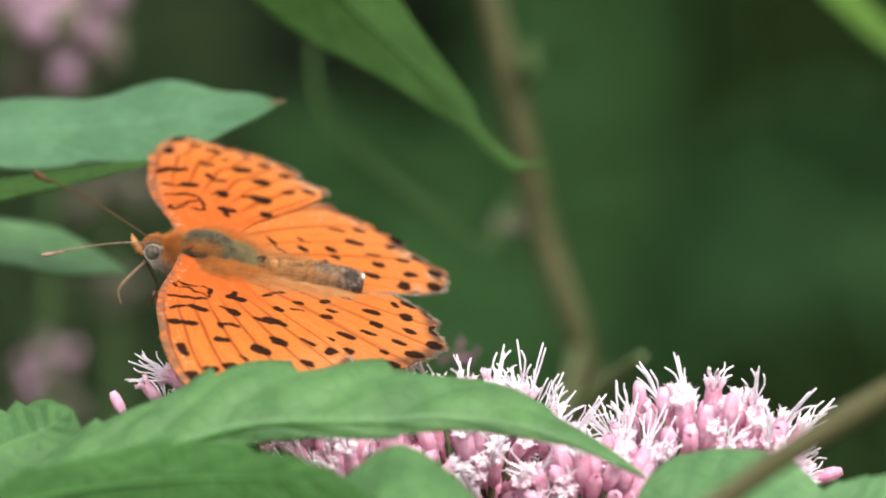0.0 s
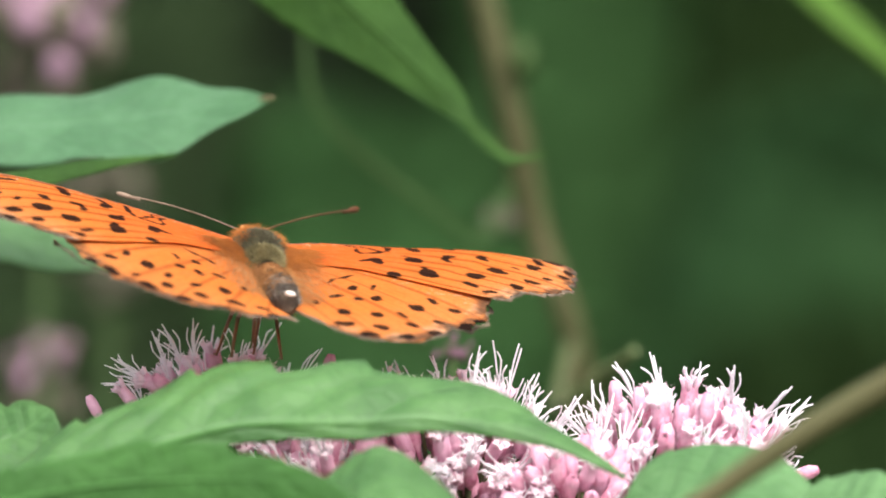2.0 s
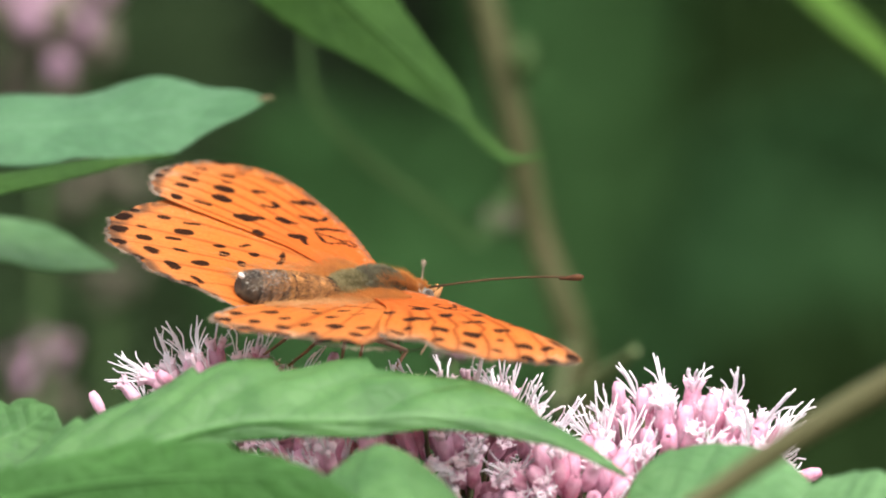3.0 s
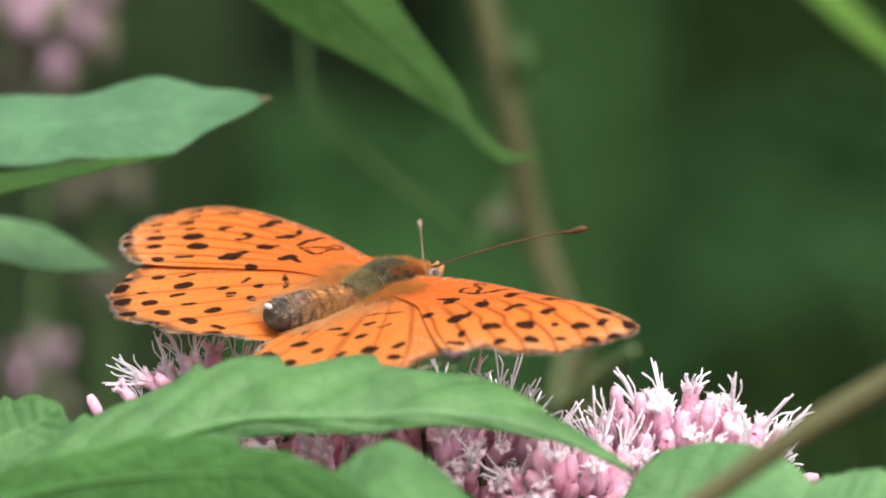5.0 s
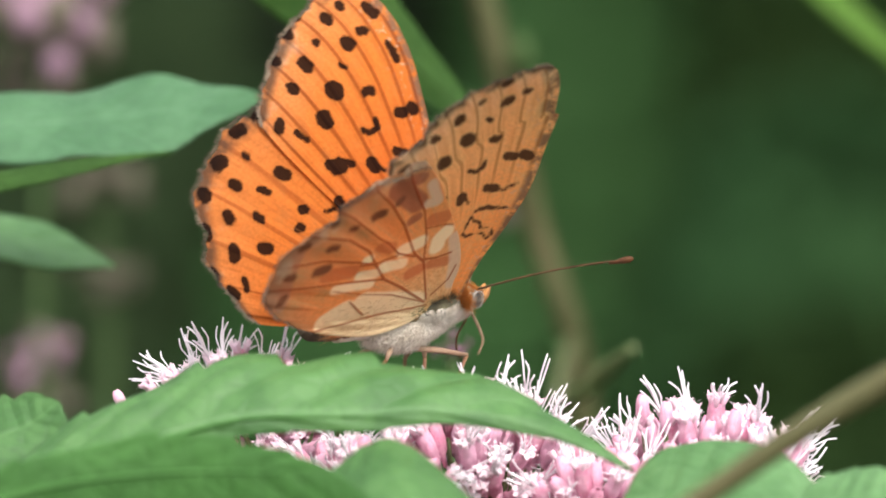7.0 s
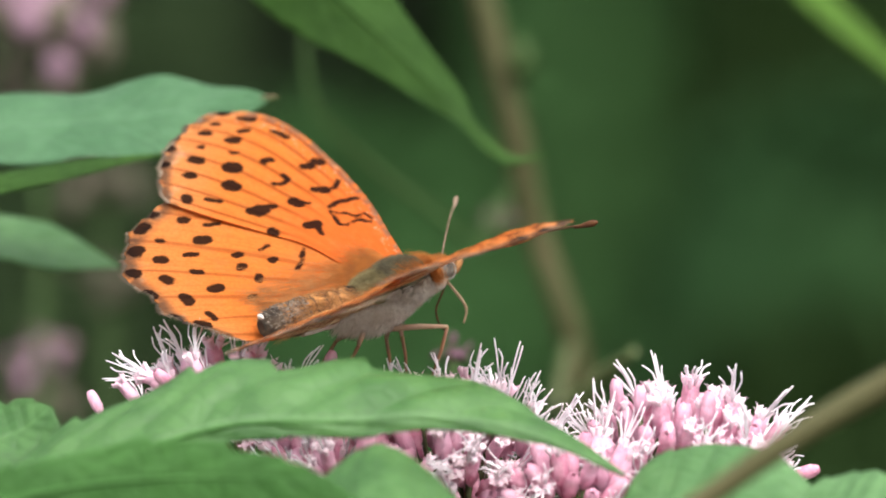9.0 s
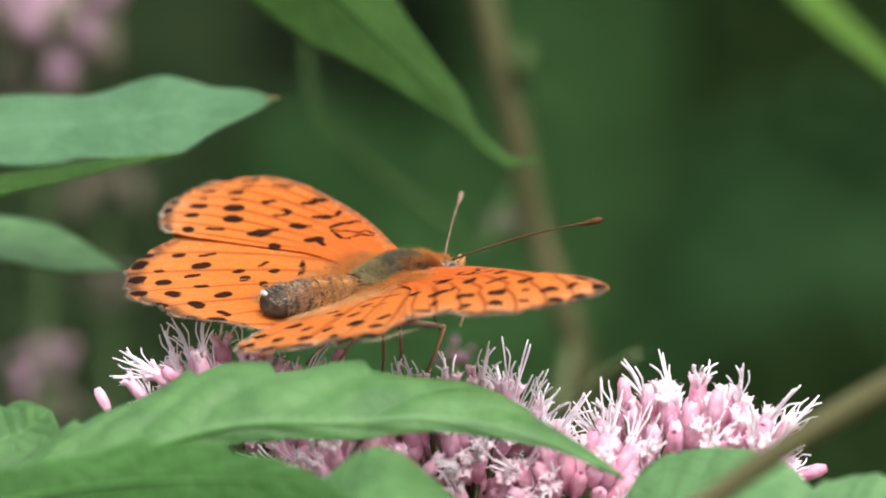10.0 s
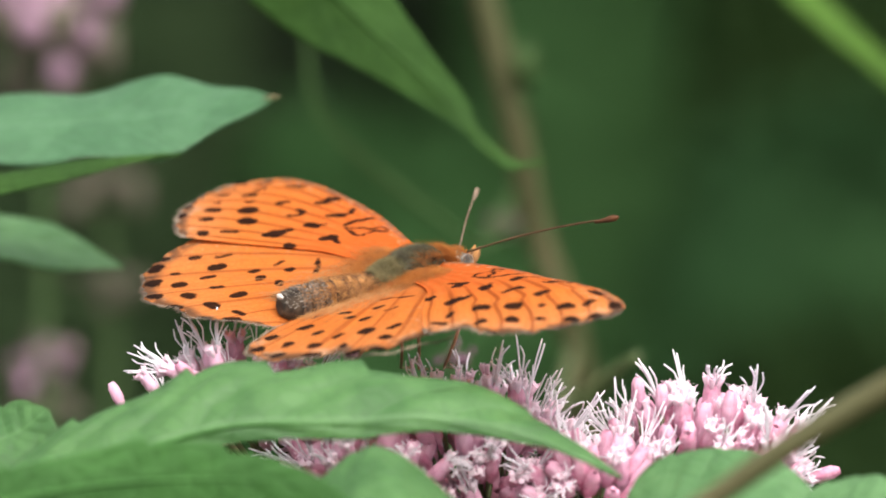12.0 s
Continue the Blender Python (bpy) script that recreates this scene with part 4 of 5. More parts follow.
LOW_SIDE_VEINS = [
    (0.11, (-12.5, 8.0), (-15.2, 8.9), (-20.0, 10.0), (-26.2, 10.4)), (0.11, (-10.4, 5.6), (-14.5, 6.1), (-18.7, 6.6), (-26.2, 7.3)), (0.06, (-3.3, 1.1), (-8.6, 3.2), (-13.1, 4.2), (-17.3, 5.5)),
    (0.08, (-2.8, 0.6), (-9.8, 0.8), (-14.9, 0.6), (-18.5, 0.4)), (0.10, (-14.2, 3.4), (-13.2, 2.5), (-11.7, 1.2)), (0.12, (-1.9, 7.4), (-3.9, 7.1), (-5.6, 7.2)), (0.12, (-9.7, 8.6), (-11.9, 8.1), (-14.7, 8.3)),
    (0.10, (-2.6, 1.9), (-0.9, 3.6), (-0.5, 5.4)), (0.08, (-6.9, 11.5), (-4.6, 11.6), (-3.2, 11.3))]
LOWER_FACE = {"pale": LOW_PALE, "chalk": LOW_CHALK, "rust": LOW_RUST, "maroon": LOW_MAROON, "dusk": LOW_DUSK, "low": LOW_DARK, "vein": LOW_VEINS + LOW_SIDE_VEINS}


def mark_field(P, strokes):
    """Distance in millimetres to the nearest mark, below zero inside it."""
    d = np.full(P.shape[:2], 9.0)
    for stroke in strokes:
        for p, q in zip(stroke[1:], stroke[2:]):
            e = (q[0] - p[0], q[1] - p[1])
            x, y = P[..., 0] - p[0], P[..., 1] - p[1]
            f = np.clip((x * e[0] + y * e[1]) / (e[0] ** 2 + e[1] ** 2 + 1e-9), 0, 1)
            d = np.minimum(d, np.hypot(x - f * e[0], y - f * e[1]) - stroke[0])
    return d


def camber(kind, x, y, sign):
    """How far a wing bends, in millimetres, at a place of its plane; the leading edge of one forewing curls up, the other's down."""
    v = np.clip(y / 33, 0, 2)
    if kind == "fore":
        curl = 0.4 * np.clip((x - 0.6) / 3.4, 0, 1) ** 1.5 * np.clip((y - 16) / 12, 0, 1) if sign > 0 else -0.75 * np.clip((x - 0.4) / 3.8, 0, 1.3) ** 1.5 * np.clip((y - 4) / 10, 0, 1)
        return 0.16 - 1.87 * v ** 3 + 0.23 * v ** 2 + 0.07 * ((x + 4) / 10) ** 2 * np.clip(y / 10, 0, 1) - 0.5 * (np.clip(x, 0, 9) / 5.5) ** 1.5 * np.clip(y / 8, 0, 1) - 0.8 * np.clip((v - 0.6) / 0.4, 0, 1) ** 2 + curl
    fold = 1.3 * np.clip((1.6 - y) / 3.6, 0, 1.2) ** 1.4 * np.clip(-x / 5, 0, 1) * np.clip((22 + x) / 6, 0, 1)
    return -1.96 * v ** 3 - 2.9 * v ** 2 - fold


HINGE = (0.0, 0.0017, 0.0011)
butterfly = tagged(new("butterfly"), "orange butterfly with black spots and worn wing edges on pink flowers", "butterfly")
butterfly.location = HOME


OUTLINES = {("fore", 1): (FORE_LEAD, FORE_HEM, FORE_TRAIL), ("fore", -1): (FORE_LEAD_WORN, FORE_HEM_WORN, FORE_TRAIL),
            ("hind", 1): (HIND_LEAD, HIND_HEM, HIND_TRAIL), ("hind", -1): (HIND_LEAD, HIND_HEM_WORN, HIND_TRAIL_WORN)}
RAGGED = {("fore", 1): (0.6, 3), ("fore", -1): (0.95, 5), ("hind", 1): (0.9, 8), ("hind", -1): (0.95, 11)}
wings = {}


def wing(kind, sign, materials, label):
    """One wing in its own plane, root at the origin; sign: +1 for one side of the body, -1 for the other."""
    lead, hem, trail = OUTLINES[kind, sign]
    P, st = outline_grid([lead[0], trail[0]], lead, hem, trail, 120, 150, *RAGGED[kind, sign])
    bend = camber(kind, P[..., 0], P[..., 1], sign) + 0.10 * np.sin(st[..., 1] * 2 * np.pi * 8) * st[..., 0]
    if kind == "hind":          # its leading part lies close under the forewing
        bend = bend + 1.25 * np.clip(1 - st[..., 1] / 0.45, 0, 1) ** 1.5 * st[..., 0]
        bend = np.minimum(bend, camber("fore", P[..., 0], P[..., 1], sign) - 0.30)
    grid = np.stack([P[..., 0], P[..., 1] * sign, bend], -1) * 0.001
    up = np.cross(np.gradient(grid, axis=0), np.gradient(grid, axis=1)).mean(axis=(0, 1))[2] > 0
    marks = {"mark": mark_field(P, FORE_MARKS if kind == "fore" else HIND_MARKS)}
    if kind == "fore":
        marks["under"] = mark_field(P, FORE_INNER + FORE_LOOP + FORE_OUTER)
    else:
        marks.update({k: mark_field(P, strokes) for k, strokes in LOWER_FACE.items()})
    wings[kind, sign] = part(kind + "wing", sheet(kind + "wing", grid, st, 0.00011, marks, flip=not up), materials, butterfly, label)


for sign in (1, -1):
    wing("fore", sign, [FORE_TOP, FORE_LOW], "orange forewing with black spots and a frayed hem")
    wing("hind", sign, [HIND_TOP, HIND_LOW], "orange hindwing with black spots and a torn scalloped hem")


def hairs(places, length, thick, seed, lean=(-0.3, 0, 0.2)):
    """Fine tapered hairs that stand on the given places: (point, normal) in millimetres."""
    r = random.Random(seed)
    verts, faces = [], []
    for p, n in places:
        d = (n + Vector(lean) + Vector((r.gauss(0, 0.3), r.gauss(0, 0.3), r.gauss(0, 0.3)))).normalized()
        x = d.orthogonal().normalized() * thick
        y = d.cross(x)
        h = length * r.uniform(0.6, 1.3)
        k = len(verts)
        q = p - d * 0.15
        mid_p = p + d * h * 0.6 + Vector((-0.15, 0, -0.05)) * h
        verts += [q + x, q - x * 0.5 + y * 0.87, q - x * 0.5 - y * 0.87,
                  mid_p + x * 0.6, mid_p + (y * 0.87 - x * 0.5) * 0.6, mid_p + (-y * 0.87 - x * 0.5) * 0.6,
                  p + d * h + Vector((-0.4, 0, -0.15)) * h]
        for a in range(3):
            b = (a + 1) % 3
            faces += [(k + a, k + b, k + 3 + b, k + 3 + a), (k + 3 + a, k + 3 + b, k + 6)]
    mesh = bpy.data.meshes.new("fur")
    mesh.from_pydata([tuple(v * 0.001) for v in verts], [], faces)
    return smooth(mesh)


def on_ellipsoid(centre, radii, count, seed, keep):
    r = random.Random(seed)
    out = []
    while len(out) < count:
        n = Vector((r.gauss(0, 1), r.gauss(0, 1), r.gauss(0, 1))).normalized()
        if keep(n):
            p = Vector((n.x * radii[0], n.y * radii[1], n.z * radii[2]))
            out.append((Vector(centre) + p, Vector((n.x / radii[0], n.y / radii[1], n.z / radii[2])).normalized()))
    return out


for (kind, sign), ob in wings.items():
    r = random.Random(41)
    lead, hem, trail = OUTLINES[kind, sign]
    P, st = outline_grid([lead[0], trail[0]], lead, hem, trail, 120, 150, *RAGGED[kind, sign])
    rim = []
    for _ in range(800):
        i = r.randrange(0, 150)
        p, q = (P[-1, i] + P[-1, i + 1]) / 2, P[-4, i]
        d = p - q
        rim.append((Vector((p[0], p[1] * sign, float(camber(kind, p[0], p[1], sign)))), Vector((d[0], d[1] * sign, 0)).normalized()))
    part("fringe", hairs(rim, 0.42, 0.035, 31, (0, 0, 0)), FRINGE, ob, "short brown fringe along the hem")

for sign in (1, -1):
    r = random.Random(77)
    spots = []
    for _ in range(1500):
        x, y = -1.5 - 14.5 * r.random() ** 0.9, abs(r.gauss(0, 1.0)) * 2.4 - 0.9
        spots.append((Vector((x, y * sign, float(camber("hind", x, y, sign)) + 0.1)), Vector((-1.0, 0.35 * sign, 0.10))))
    part("fur", hairs(spots, 1.6, 0.02, 78, (-0.5, 0, 0)), FUR_HAZE, wings["hind", sign], "long tawny hairs on the inner hindwing")

TH = ((-0.5, 0, 0.8), (3.3, 2.5, 2.3))
REAR = ((-3.6, 0, 0.7), (2.3, 1.95, 1.85))
thorax = part("thorax", ball(Vector(TH[0]) * 0.001, 0.001, TH[1], None, 3), FUR, butterfly, "furry olive-grey thorax")
part("fur", hairs(on_ellipsoid(*TH, 2400, 1, lambda n: n.z > 0.3), 0.75, 0.045, 1), FUR, thorax)
part("fur", hairs(on_ellipsoid(*TH, 1800, 23, lambda n: n.z < 0.05 and abs(n.y) > 0.4), 0.8, 0.045, 23, (-0.8, 0, -0.3)), FUR_PALE, thorax, "pale fur under the wing roots")
part("rear_thorax", ball(Vector(REAR[0]) * 0.001, 0.001, REAR[1], None, 3), FUR_OLIVE, thorax, "paler olive rear of the thorax")
part("fur", hairs(on_ellipsoid(*REAR, 2000, 21, lambda n: n.z > 0.0 and n.x < 0.5), 0.8, 0.04, 21), FUR_OLIVE, thorax, "pale olive fur")
part("fur", hairs(on_ellipsoid((0.2, 0, 0.3), (3.6, 2.2, 2.0), 2600, 2, lambda n: n.z > -0.1 and n.x > 0.66 or n.z > 0.6 and abs(n.y) > 0.5 and n.x > -0.3), 1.9, 0.024, 2), FUR_ORANGE, thorax, "orange fur behind the head")
KEEL = [((5.0, -0.2), 0.9), ((3.0, -0.1), 1.3), ((0.6, -0.5), 1.9), ((-1.8, -1.1), 2.2), ((-4.2, -1.4), 2.1), ((-6.6, -1.2), 1.8), ((-9.0, -0.6), 1.1)]
keel = tube([Vector((p[0], 0, p[1])) * 0.001 for p, q in KEEL], [q * 0.001 for p, q in KEEL], 16)
for v in keel.verts:
    v.co.y *= 0.95
breast = part("breast", keel, FUR_PALE, butterfly, "pale furry breast")
keel_hairs = []
for _ in range(3400):
    f, a = rnd.uniform(0, len(KEEL) - 1.001), rnd.uniform(-2.3, 2.3)
    (p0, q0), (p1, q1) = KEEL[int(f)], KEEL[int(f) + 1]
    f -= int(f)
    n = Vector((0, math.sin(a), -math.cos(a)))
    q = q0 + (q1 - q0) * f
    keel_hairs.append((Vector((p0[0] + (p1[0] - p0[0]) * f, n.y * q * 0.95, p0[1] + (p1[1] - p0[1]) * f + n.z * q)), n))
part("fur", hairs(keel_hairs, 0.75, 0.05, 3, (-1.0, 0, -0.1)), FUR_PALE, breast)
for (kind, sign), ob in wings.items():
    if kind == "fore":
        r = random.Random(61)
        spots = []
        for _ in range(2400):
            x, y = -0.4 - abs(r.gauss(0, 2.4)) + 1.2 * r.random(), abs(r.gauss(0, 1.8))
            spots.append((Vector((x, y * sign, float(camber("fore", x, y, sign)) + 0.1)), Vector((-0.6, sign, 0.45))))
        part("fur", hairs(spots, 1.7, 0.018, 62, (-0.5, 0, 0)), FUR_ORANGE, ob, "long orange hairs over the wing root")

# abdomen: tapering rings, flattened from the sides
n_ring = 9


def back_line(x):
    """The abdomen's middle line and radius, in millimetres; x: 0 at its base to 1 at its tip."""
    return Vector((-4.0 - 13.6 * x, 0, float(np.interp(x, [0, 0.4, 0.75, 1.0], [0.4, 0.7, 1.05, 1.4])))), float(np.interp(x, [0, 0.12, 0.2, 0.36, 0.6, 0.85, 0.97, 1.0], [1.3, 1.2, 1.55, 1.9, 1.98, 1.8, 1.42, 0.9]))


def narrow(bm, k=0.85):
    for v in bm.verts:
        v.co.y *= k
    return bm


def rings(steps, swell, sides=18):
    at = [back_line(x) for x in steps]
    return narrow(tube([c * 0.001 for c, q in at], [q * w * 0.001 for (c, q), w in zip(at, swell)], sides))


steps = [(i + f) / n_ring for i in range(n_ring) for f in (0.0, 0.12, 0.5, 0.88)] + [1.0]
swell = [w for i in range(n_ring) for w in (0.9, 0.98, 1.0, 1.01)] + [1.0]
abdomen = part("abdomen", rings(steps[:23], swell[:23]), ABDOMEN, butterfly, "ringed tawny abdomen")
part("abdomen_end", rings(steps[22:], swell[22:]), ABDOMEN_END, abdomen, "grey mottled end of the abdomen")
part("abdomen_tip", rings((0.86, 0.9, 0.95, 0.99, 1.015), (1.0, 1.03, 1.04, 1.04, 0.9)), FUR_DARK, abdomen, "blackish last ring of the abdomen")
for i in range(1, n_ring):
    part("band", rings([(i + f) / n_ring for f in (-0.13, -0.04, 0.03, 0.09)], (0.92, 1.0, 0.99, 0.92)), BAND, abdomen, "dusky band round the abdomen")
belly = [(back_line(x)[0] + Vector((0, 0, -0.6)), back_line(x)[1] * 0.8) for x in steps[2:26]]
part("belly", narrow(tube([c * 0.001 for c, q in belly], [q * 0.001 for c, q in belly], 16)), FUR_PALE, abdomen, "cream underside of the abdomen")
part("tip", narrow(ball(Vector((-17.6, 0, 2.5)) * 0.001, 0.00038, (0.6, 1.8, 0.8))), WHITE, abdomen, "white tuft at the tip")


def back_hair(x, a):
    c, q = back_line(x)
    n = Vector((-0.5, math.sin(a), math.cos(a)))
    return c + Vector((0, 0.85 * q * n.y, q * n.z)), n


fur_rnd = random.Random(19)
for label, material, count, x0, x1, reach, length, thick, lean in (
        ("short tawny hairs", FUR_HAZE, 900, 0.0, 0.62, 1.7, 0.35, 0.034, (-0.5, 0, 0.1)),
        ("tawny scales on the back", FUR_TAWNY, 1100, 0.0, 0.85, 1.5, 0.3, 0.04, (-0.4, 0, 0.1)),
        ("dark hairs at the waist", FUR_DARK, 300, 0.06, 0.2, 1.2, 0.5, 0.04, (-0.2, 0, 0.2)),
        ("dusky scales on the back", FUR_DARK, 450, 0.45, 0.98, 1.6, 0.3, 0.036, (-0.5, 0, 0)),
        ("grey scales at the end", FUR_GREY, 240, 0.6, 0.98, 1.6, 0.36, 0.04, (-0.6, 0, 0))):
    spots = [back_hair(fur_rnd.uniform(x0, x1), fur_rnd.uniform(-reach, reach)) for _ in range(count)]
    part("fur", hairs(spots, length, thick, count, lean), material, abdomen, label)
base_hairs = [back_hair(fur_rnd.uniform(0, 0.8) ** 1.4, fur_rnd.choice((-1, 1)) * fur_rnd.uniform(0.75, 1.8)) for _ in range(1300)]
part("fur", hairs(base_hairs, 1.3, 0.02, 16, (-0.7, 0, 0.02)), FUR_HAZE, abdomen, "long tawny hairs at the sides of the abdomen")

head = part("head", ball(Vector((4.7, 0, 0.5)) * 0.001, 0.001, (1.35, 1.25, 1.25), None, 2), FUR, butterfly, "small furry head")
part("fur", hairs(on_ellipsoid((4.7, 0, 0.5), (1.35, 1.25, 1.25), 380, 7, lambda n: n.z > 0.1 and n.x > -0.6), 0.7, 0.035, 7, (0.2, 0, 0.3)), FUR_ORANGE, head, "orange crown fur")
FEELER = {1: Vector((9.4, 9.8, 2.4)), -1: Vector((11.2, -11.8, 4.2))}          # root to tip
antennae = {}
for sign in (1, -1):
    eye = part("eye", ball(Vector((5.0, sign * 0.95, 0.5)) * 0.001, 0.00086, (1, 0.8, 1.1), None, 3), EYE, head, "grey mottled compound eye")
    palp_bm = tube([Vector(p) * 0.001 for p in ((5.6, sign * 0.5, -0.3), (6.4, sign * 0.5, 0.0), (7.1, sign * 0.45, 0.7), (7.5, sign * 0.4, 1.4))], [0.0003, 0.00042, 0.00035, 0.0001], 8)
    part("palp", palp_bm, FUR_TAWNY, head, "upturned orange palp")
    part("eye_ring", hairs([(Vector((4.2, sign * 1.05, 0.5 + 0.8 * math.sin(a))) + Vector((0.25 * math.cos(a), 0, 0)), Vector((-0.2, sign, 0.3))) for a in (k * 0.12 for k in range(52))], 0.35, 0.05, 9), FUR_PALE, head, "pale scales round the eye")
    rim = [Vector((5.05 + 0.86 * math.cos(a), sign * (1.38 - 0.12 * math.cos(a)), 0.5 + 0.92 * math.sin(a))) * 0.001 for a in np.linspace(0, 2 * math.pi, 19)]
    part("eye_rim", tube(rim, [0.00008] * 19, 6), FUR_GREY, head, "pale grey rim round the eye")
    root = Vector((5.4, sign * 0.5, 1.3))
    tip = root + FEELER[sign]
    pts = [FEELER[sign] * f + Vector((0, 0, 0.45)) * math.sin(f * math.pi) for f in np.linspace(0, 1, 14)]
    # the +1 antenna and its club are painted lighter to look lit
    antenna = part("antenna", tube([p * 0.001 for p in pts[:-1]], [0.00011 if sign < 0 else 0.00008] * 13, 8), ANTENNA if sign < 0 else ANTENNA_LIT, butterfly, "thin brown antenna" if sign < 0 else "thin brown antenna, light on it put into its colour")
    antennae[sign] = (antenna, root * 0.001)
    club = [pts[-1] + (tip - root).normalized() * f for f in (-2.3, -1.6, -0.8, -0.1, 0.35)]
    part("club", tube([p * 0.001 for p in club], [k * (1.0 if sign < 0 else 0.75) for k in (0.00013, 0.0002, 0.00034, 0.00036, 0.00014)], 10), CLUB if sign < 0 else ANTENNA_LIT, antenna, "dark club of the antenna" if sign < 0 else "club of the antenna, lightened in colour as if lit")

# legs: hip, knee, ankle
for hip, knee, ankle in (((-3.0, -1.2, -3.4), (3.4, -1.8, -5.2), (0.5, -1.9, -9.9)), ((-1.8, -0.8, -3.2), (-1.9, -1.2, -4.6), (-2.4, -1.4, -9.4)), ((-6.4, -1.2, -2.6), (-7.6, -1.7, -3.7), (-11.4, -2.2, -6.6)),
                         ((-1.6, 1.0, -3.2), (-2.1, 1.8, -5.6), (-2.1, 2.4, -10.2)), ((-4.4, 1.0, -3.0), (-7.8, 2.4, -4.0), (-11.2, 3.0, -7.2))):
    hip, knee, ankle = (Vector(q) * 0.001 for q in (hip, knee, ankle))
    leg = part("leg", tube([hip, (hip + knee) / 2 + Vector((0, 0, 0.0001)), knee], [0.00036, 0.00032, 0.0002], 8), LEG_PALE, butterfly, "slender reddish brown leg")
    part("shin", tube([knee, (knee + ankle) / 2 + Vector((0.0002, 0, 0)), ankle, ankle + Vector((0.0012, 0, -0.0003))], [0.0002, 0.00018, 0.00014, 0.0001], 7), LEG, leg)
part("foreleg", tube(catmull([(5.4, 0.3, -1.0), (6.6, 0.3, -3.0), (7.4, 0.3, -4.9), (6.8, 0.3, -6.4)], 12) * 0.001, [0.00015] * 9 + [0.0001] * 4, 7), LEG_PALE, butterfly, "small folded foreleg")
part("proboscis", tube(catmull([(5.6, 0, -0.8), (4.5, 0, -2.2), (3.5, 0, -3.6), (3.5, 0, -5.0), (4.1, 0, -6.2)], 16) * 0.001, [0.00011] * 17, 7), CLUB, butterfly, "thin dark curved proboscis")

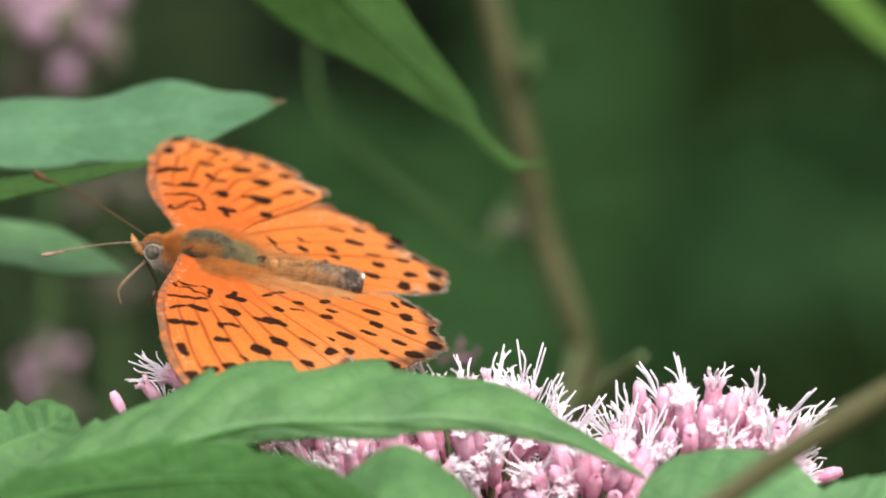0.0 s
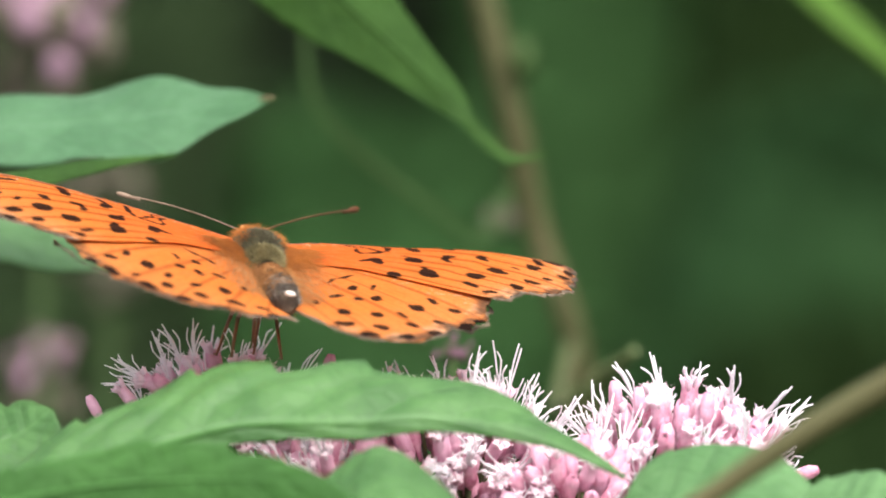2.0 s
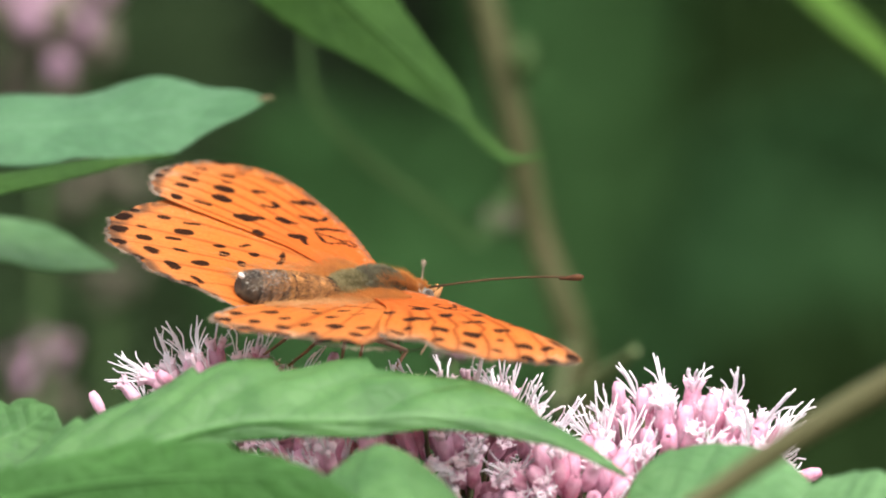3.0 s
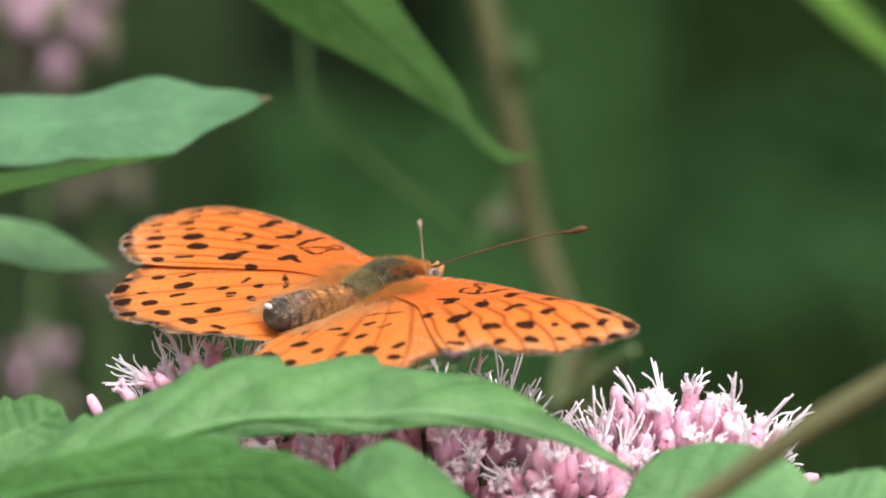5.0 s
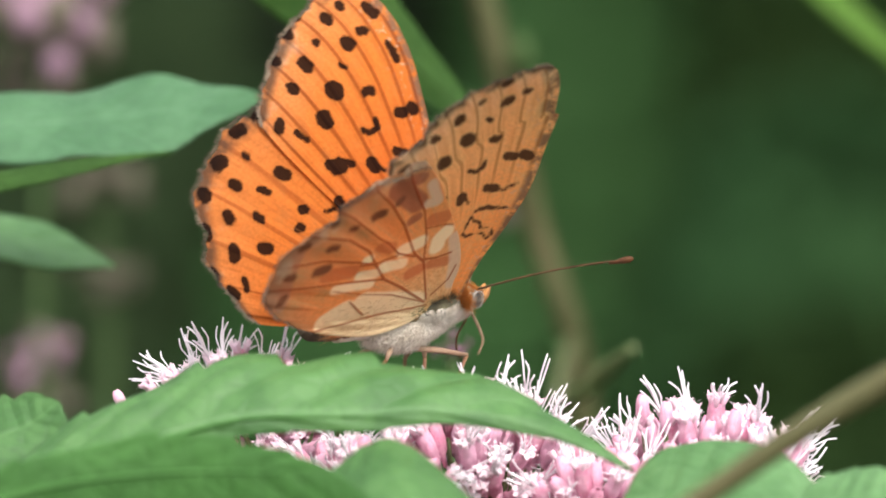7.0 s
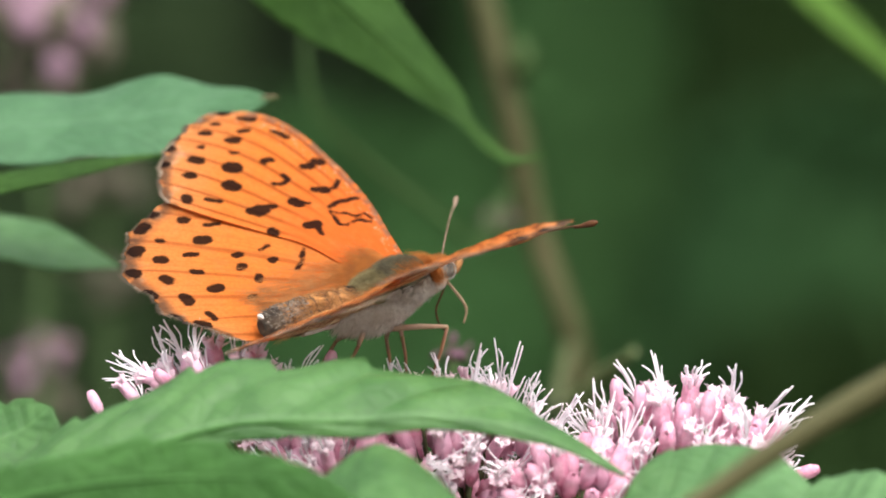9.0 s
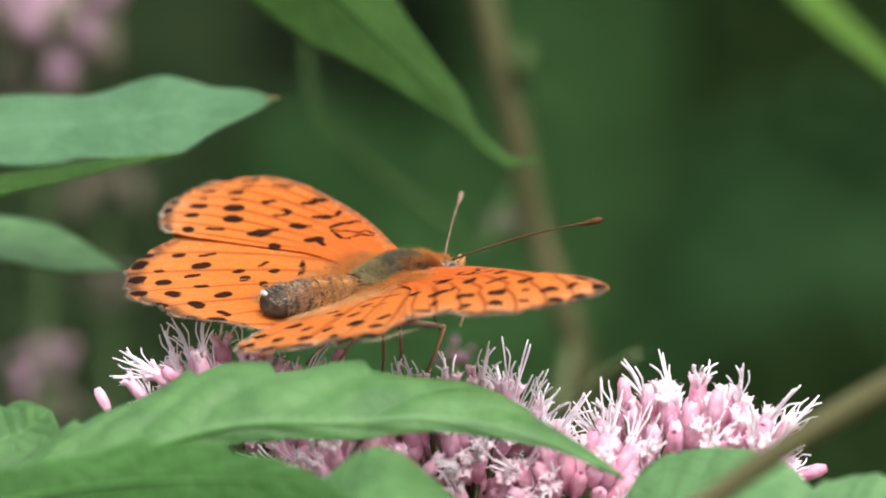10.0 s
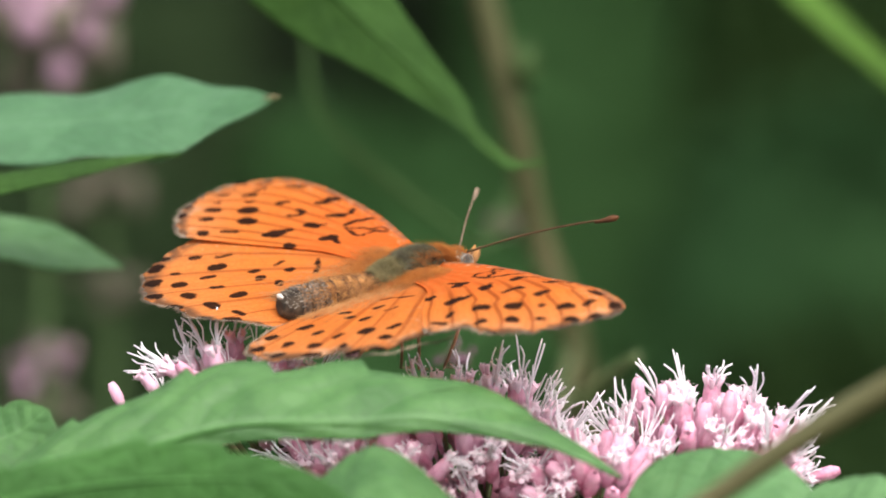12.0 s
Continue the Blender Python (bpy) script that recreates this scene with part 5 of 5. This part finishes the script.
# ------------------------------------------------------------------ what moves
# seconds; body: x, y, z (mm from the middle of the flower head), roll, tilt, heading; then for each side: wing lift, twist, hindwing sweep
FLIGHT = [
    (0, -26.8, 11.5, -1.7, -19.1, -13.0, 189.2, 2.4, -2.1, -4.4, 3.5, -0.1, 8.1),
    (0.5, -24.0, 11.5, -0.9, -16.9, -25.6, 178.2, 3.8, -3.1, -4.4, 4.5, -1.1, 9.2),
    (0.7, -18.8, 12.3, -1.5, -10.9, -32.1, 160.6, 6.8, -0.3, -4.6, 7.3, 2.6, 8.4),
    (1, -22.2, 10.0, -0.6, -6.9, -31.9, 147.0, 3.8, -4.3, -3.9, 5.3, -1.7, 7.1),
    (1.2, -20.9, 10.4, -0.6, -0.2, -26.7, 131.1, 7.2, -4.4, -3.2, 7.4, -0.3, 5.1),
    (1.5, -17.1, 8.3, -0.9, 11.1, -21.1, 109.0, 10.0, -2.2, -1.5, 10.9, -0.3, 3.9),
    (2, -19.6, 3.2, -1.6, 9.7, -14.8, 102.4, 7.9, -1.1, -0.8, 9.1, -0.6, 3.5),
    (2.5, -10.6, 1.8, -1.6, 11.4, -14.5, 58.3, 14.3, 0.5, -0.9, 13.6, -0.1, 3.6),
    (2.8, -6.9, 3.2, -4.4, 14.0, -1.0, 42.0, 11.1, 2.9, -1.3, 10.9, 2.9, 1.9),
    (3, -6.7, 4.0, -5.6, 14.2, 2.5, 34.8, 9.4, -0.2, 1.4, 9.1, 3.0, -2.0),
    (3.2, -6.6, 1.5, -5.9, 17.2, 5.8, 39.6, 18.8, 6.4, 1.3, 19.3, 6.6, 2.5),
    (4.8, -5.2, 3.9, -4.0, 7.8, -13.9, 44.6, 5.0, 0.1, -2.7, 5.2, 3.1, 3.5),
    (5, -5.2, 3.6, -4.8, 7.5, -10.0, 44.6, 5.3, 2.5, -2.3, 5.1, 4.7, 3.4),
    (5.5, -4.7, 3.7, -4.8, 9.2, -12.0, 42.2, 5.2, 0.8, -2.5, 5.3, 3.5, 3.3),
    (6, -3.8, 4.6, -5.5, 9.3, -10.5, 41.5, 3.5, 0.2, -2.8, 3.3, 3.3, 3.4),
    (6.5, -5.4, 4.2, -5.3, 9.5, -10.3, 40.2, 2.3, 1.0, -2.0, 2.4, 3.8, 3.0),
    (6.8, -3.2, 4.0, -5.2, 9.8, -12.7, 39.2, -0.8, -0.4, -1.4, -0.7, 0.4, -0.6),
    (6.9, -2.4, 2.6, -5.7, 9.4, -10.6, 38.3, 20.4, 1.2, -3.8, 20.8, 7.7, -1.9),
    (7, -0.9, 4.7, -7.1, 11.3, -7.1, 39.6, 69.5, 7.1, -10.1, 67.6, 0.8, -1.0),
    (7.2, -2.8, 3.9, -6.6, 8.7, -9.2, 36.3, 63.7, 4.2, -9.4, 63.2, 3.8, -3.4),
    (8.8, -3.2, 5.1, -3.5, 7.0, -13.0, 31.5, 19.6, 0.3, -1.1, 19.1, 0.1, 1.9),
    (9, -4.0, 6.0, -4.5, 8.1, -15.5, 32.2, 25.7, -1.3, -4.6, 26.0, 1.4, -0.6),
    (9.5, -3.3, 6.0, -3.6, 7.3, -11.7, 33.0, 18.6, 1.7, -1.4, 17.9, 2.4, 0.0),
    (10, -4.0, 5.5, -3.6, 7.3, -9.2, 34.3, 10.4, 1.4, 2.1, 11.2, 4.6, 0.4),
    (10.5, -2.5, 5.8, -3.8, 7.7, -8.1, 34.8, 3.3, 2.4, 0.9, 4.3, 5.5, 1.6),
    (11, -4.0, 5.2, -3.3, 8.5, -8.6, 34.4, 2.8, 2.5, 1.9, 3.6, 5.8, 1.2),
    (11.5, -3.5, 5.2, -2.6, 8.2, -10.9, 33.5, 10.9, 0.2, 2.8, 11.6, 3.3, 1.4),
    (12, -2.5, 6.8, -2.9, 8.4, -12.3, 33.8, 7.7, 0.1, 1.2, 7.6, 2.5, 2.0),
]
# seconds, tip of the antenna in the body's space, in mm
FEELER_TIPS = {
    -1: [(0, 17.9, -11.6, 1.4), (0.5, 14.3, -14.3, 4.4), (0.7, 14.6, -14.1, 4.3), (1, 15.3, -13.9, 0.3), (1.2, 14.0, -14.4, 4.9), (1.5, 13.7, -14.6, 4.3), (2, 15.7, -13.5, 2.6), (2.5, 17.9, -11.3, 3.8), (3, 16.0, -12.4, 6.3),
         (3.2, 17.5, -9.1, 9.6), (4.8, 17.6, -11.5, 5.0), (5.5, 15.5, -13.1, 5.5), (6, 16.2, -12.5, 5.7), (6.9, 15.7, -12.8, 5.8), (7.2, 18.8, -9.7, 5.3), (9, 16.6, -12.4, 4.4), (10.5, 17.0, -11.6, 5.9), (12, 17.1, -12.0, 4.5)],
    1: [(0, 17.0, 8.2, 0.3), (0.5, 18.4, 5.4, -1.4), (1, 19.0, 9.0, -0.6), (1.2, 16.1, 13.0, 1.3), (2, 8.7, 14.4, 2.5), (2.5, 15.5, 10.0, 0.6), (3, 13.4, 11.8, 0.3), (3.2, 13.4, 11.6, 4.1), (4.8, 14.8, 10.6, 2.7), (5.5, 15.2, 10.4, 1.6), (6, 15.2, 10.3, 2.6),
        (6.9, 15.0, 10.5, 2.6), (9, 14.7, 10.6, 3.3), (10.5, 14.8, 9.9, 5.4), (12, 15.1, 10.2, 3.8)]}
# seconds, drift along x and z in mm, lean in degrees
FLOWER_SWAY = [(0, 0.8, 0.2, 0.21), (0.5, -0.0, 0.1, 0.22), (1, -0.5, -0.2, 0.48), (1.5, 0.0, -0.2, 0.31), (2, -1.0, -0.6, 0.64), (2.5, 0.0, -0.6, 0.13),
               (3, -0.7, -0.5, 0.16), (5, -0.7, -1.0, -0.02), (5.5, -0.3, -1.0, -0.18), (6, 0.1, -1.2, -0.27), (6.5, -1.2, -1.2, 0.33), (6.8, 0.3, -1.4, -0.4), (7, 1.9, -1.6, -1.40),
               (7.2, 0.0, -1.4, -0.52), (9, -0.8, -0.2, 0.33), (9.5, 0.0, -0.0, 0.00), (10, -0.2, 0.3, 0.17), (10.5, 1.0, 0.2, -0.34), (11, -0.2, 0.7, 0.17), (11.5, 0.2, 1.0, -0.08), (12, 1.1, 0.7, -0.43)]
FRONT_SWAY = [(0, 1.6, 0.4), (0.5, 0.7, 0.1), (1, 0.7, -0.1), (1.5, 0.5, -0.3), (2, 0.3, -0.3), (3, 0.4, -0.1), (5, 1.3, 0.2), (5.5, 1.0, 0.1), (7, 1.1, 0.2),
              (9, 0.3, 0.0), (9.5, 0.0, 0.0), (10.5, 0.1, 0.1), (11, -0.3, 0.1), (12, -0.3, 0.3)]
LEAF_SWAY = [(0, 4.0), (0.5, 1.5), (1, 1.6), (1.5, 1.2), (2, 0.5), (3, 0.5), (5, 2.0), (5.5, 0.3), (6, 1.7), (6.5, 1.2), (7, 1.9), (9, 0.1), (10, -0.4), (11, -1.8), (12, -1.1)]
SIDE_SWAY = [(0, 0.1, -0.1), (1, -0.1, -0.3), (2, -0.3, -0.4), (3, -0.5, -0.4), (5, -0.5, -0.5), (6, -0.4, -0.8), (6.5, -0.6, -0.6), (8.8, 0.0, -0.2), (9.5, 0, 0), (10.5, 0.2, 0.1), (12, 0.0, 0.4)]


def motions():
    walk(butterfly, [(f[0], pose(f[1] / 1000, f[2] / 1000, HOME.z + f[3] / 1000, f[4], f[5], f[6])) for f in FLIGHT])
    for sign, k in ((1, 7), (-1, 10)):
        for kind in ("fore", "hind"):
            rows = []
            for f in FLIGHT:
                lift, twist, sweep = f[k:k + 3]
                m = pose(HINGE[0], HINGE[1] * sign, HINGE[2], lift * sign) @ pose(0, 0, 0, 0, -twist, 0)
                rows.append((f[0], m @ pose(0, 0, 0, 0, 0, sweep * sign if kind == "hind" else 0)))
            walk(wings[kind, sign], rows)
    for sign, (ob, root) in antennae.items():
        walk(ob, [(t, Matrix.Translation(root) @ FEELER[sign].rotation_difference(Vector(tip) - root * 1000).to_matrix().to_4x4()) for t, *tip in FEELER_TIPS[sign]])
    walk(narrow_leaf, [(t, Matrix.Translation((x * 0.001, 0, 0))) for t, x in LEAF_SWAY])
    middle = HOME + Vector((0, 0, -0.016))
    rows = []
    for t, x, z, lean in FLOWER_SWAY:
        turn = Matrix.Translation(middle + Vector((x, 0, z)) * 0.001) @ pose(0, 0, 0, 0, -lean, 0) @ Matrix.Translation(-middle)
        rows.append((t, turn @ Matrix.Translation(FLOWER_BASE)))
    walk(flower, rows)
    for ob, base, sway in ((front, FRONT_BASE, FRONT_SWAY), (corner, CORNER_BASE, FRONT_SWAY), (side, SIDE_BASE, SIDE_SWAY)):
        k = 0.3 if ob is corner else 1.0
        walk(ob, [(t, Matrix.Translation(base + Vector((x, 0, z)) * 0.001 * k)) for t, x, z in sway])


motions()
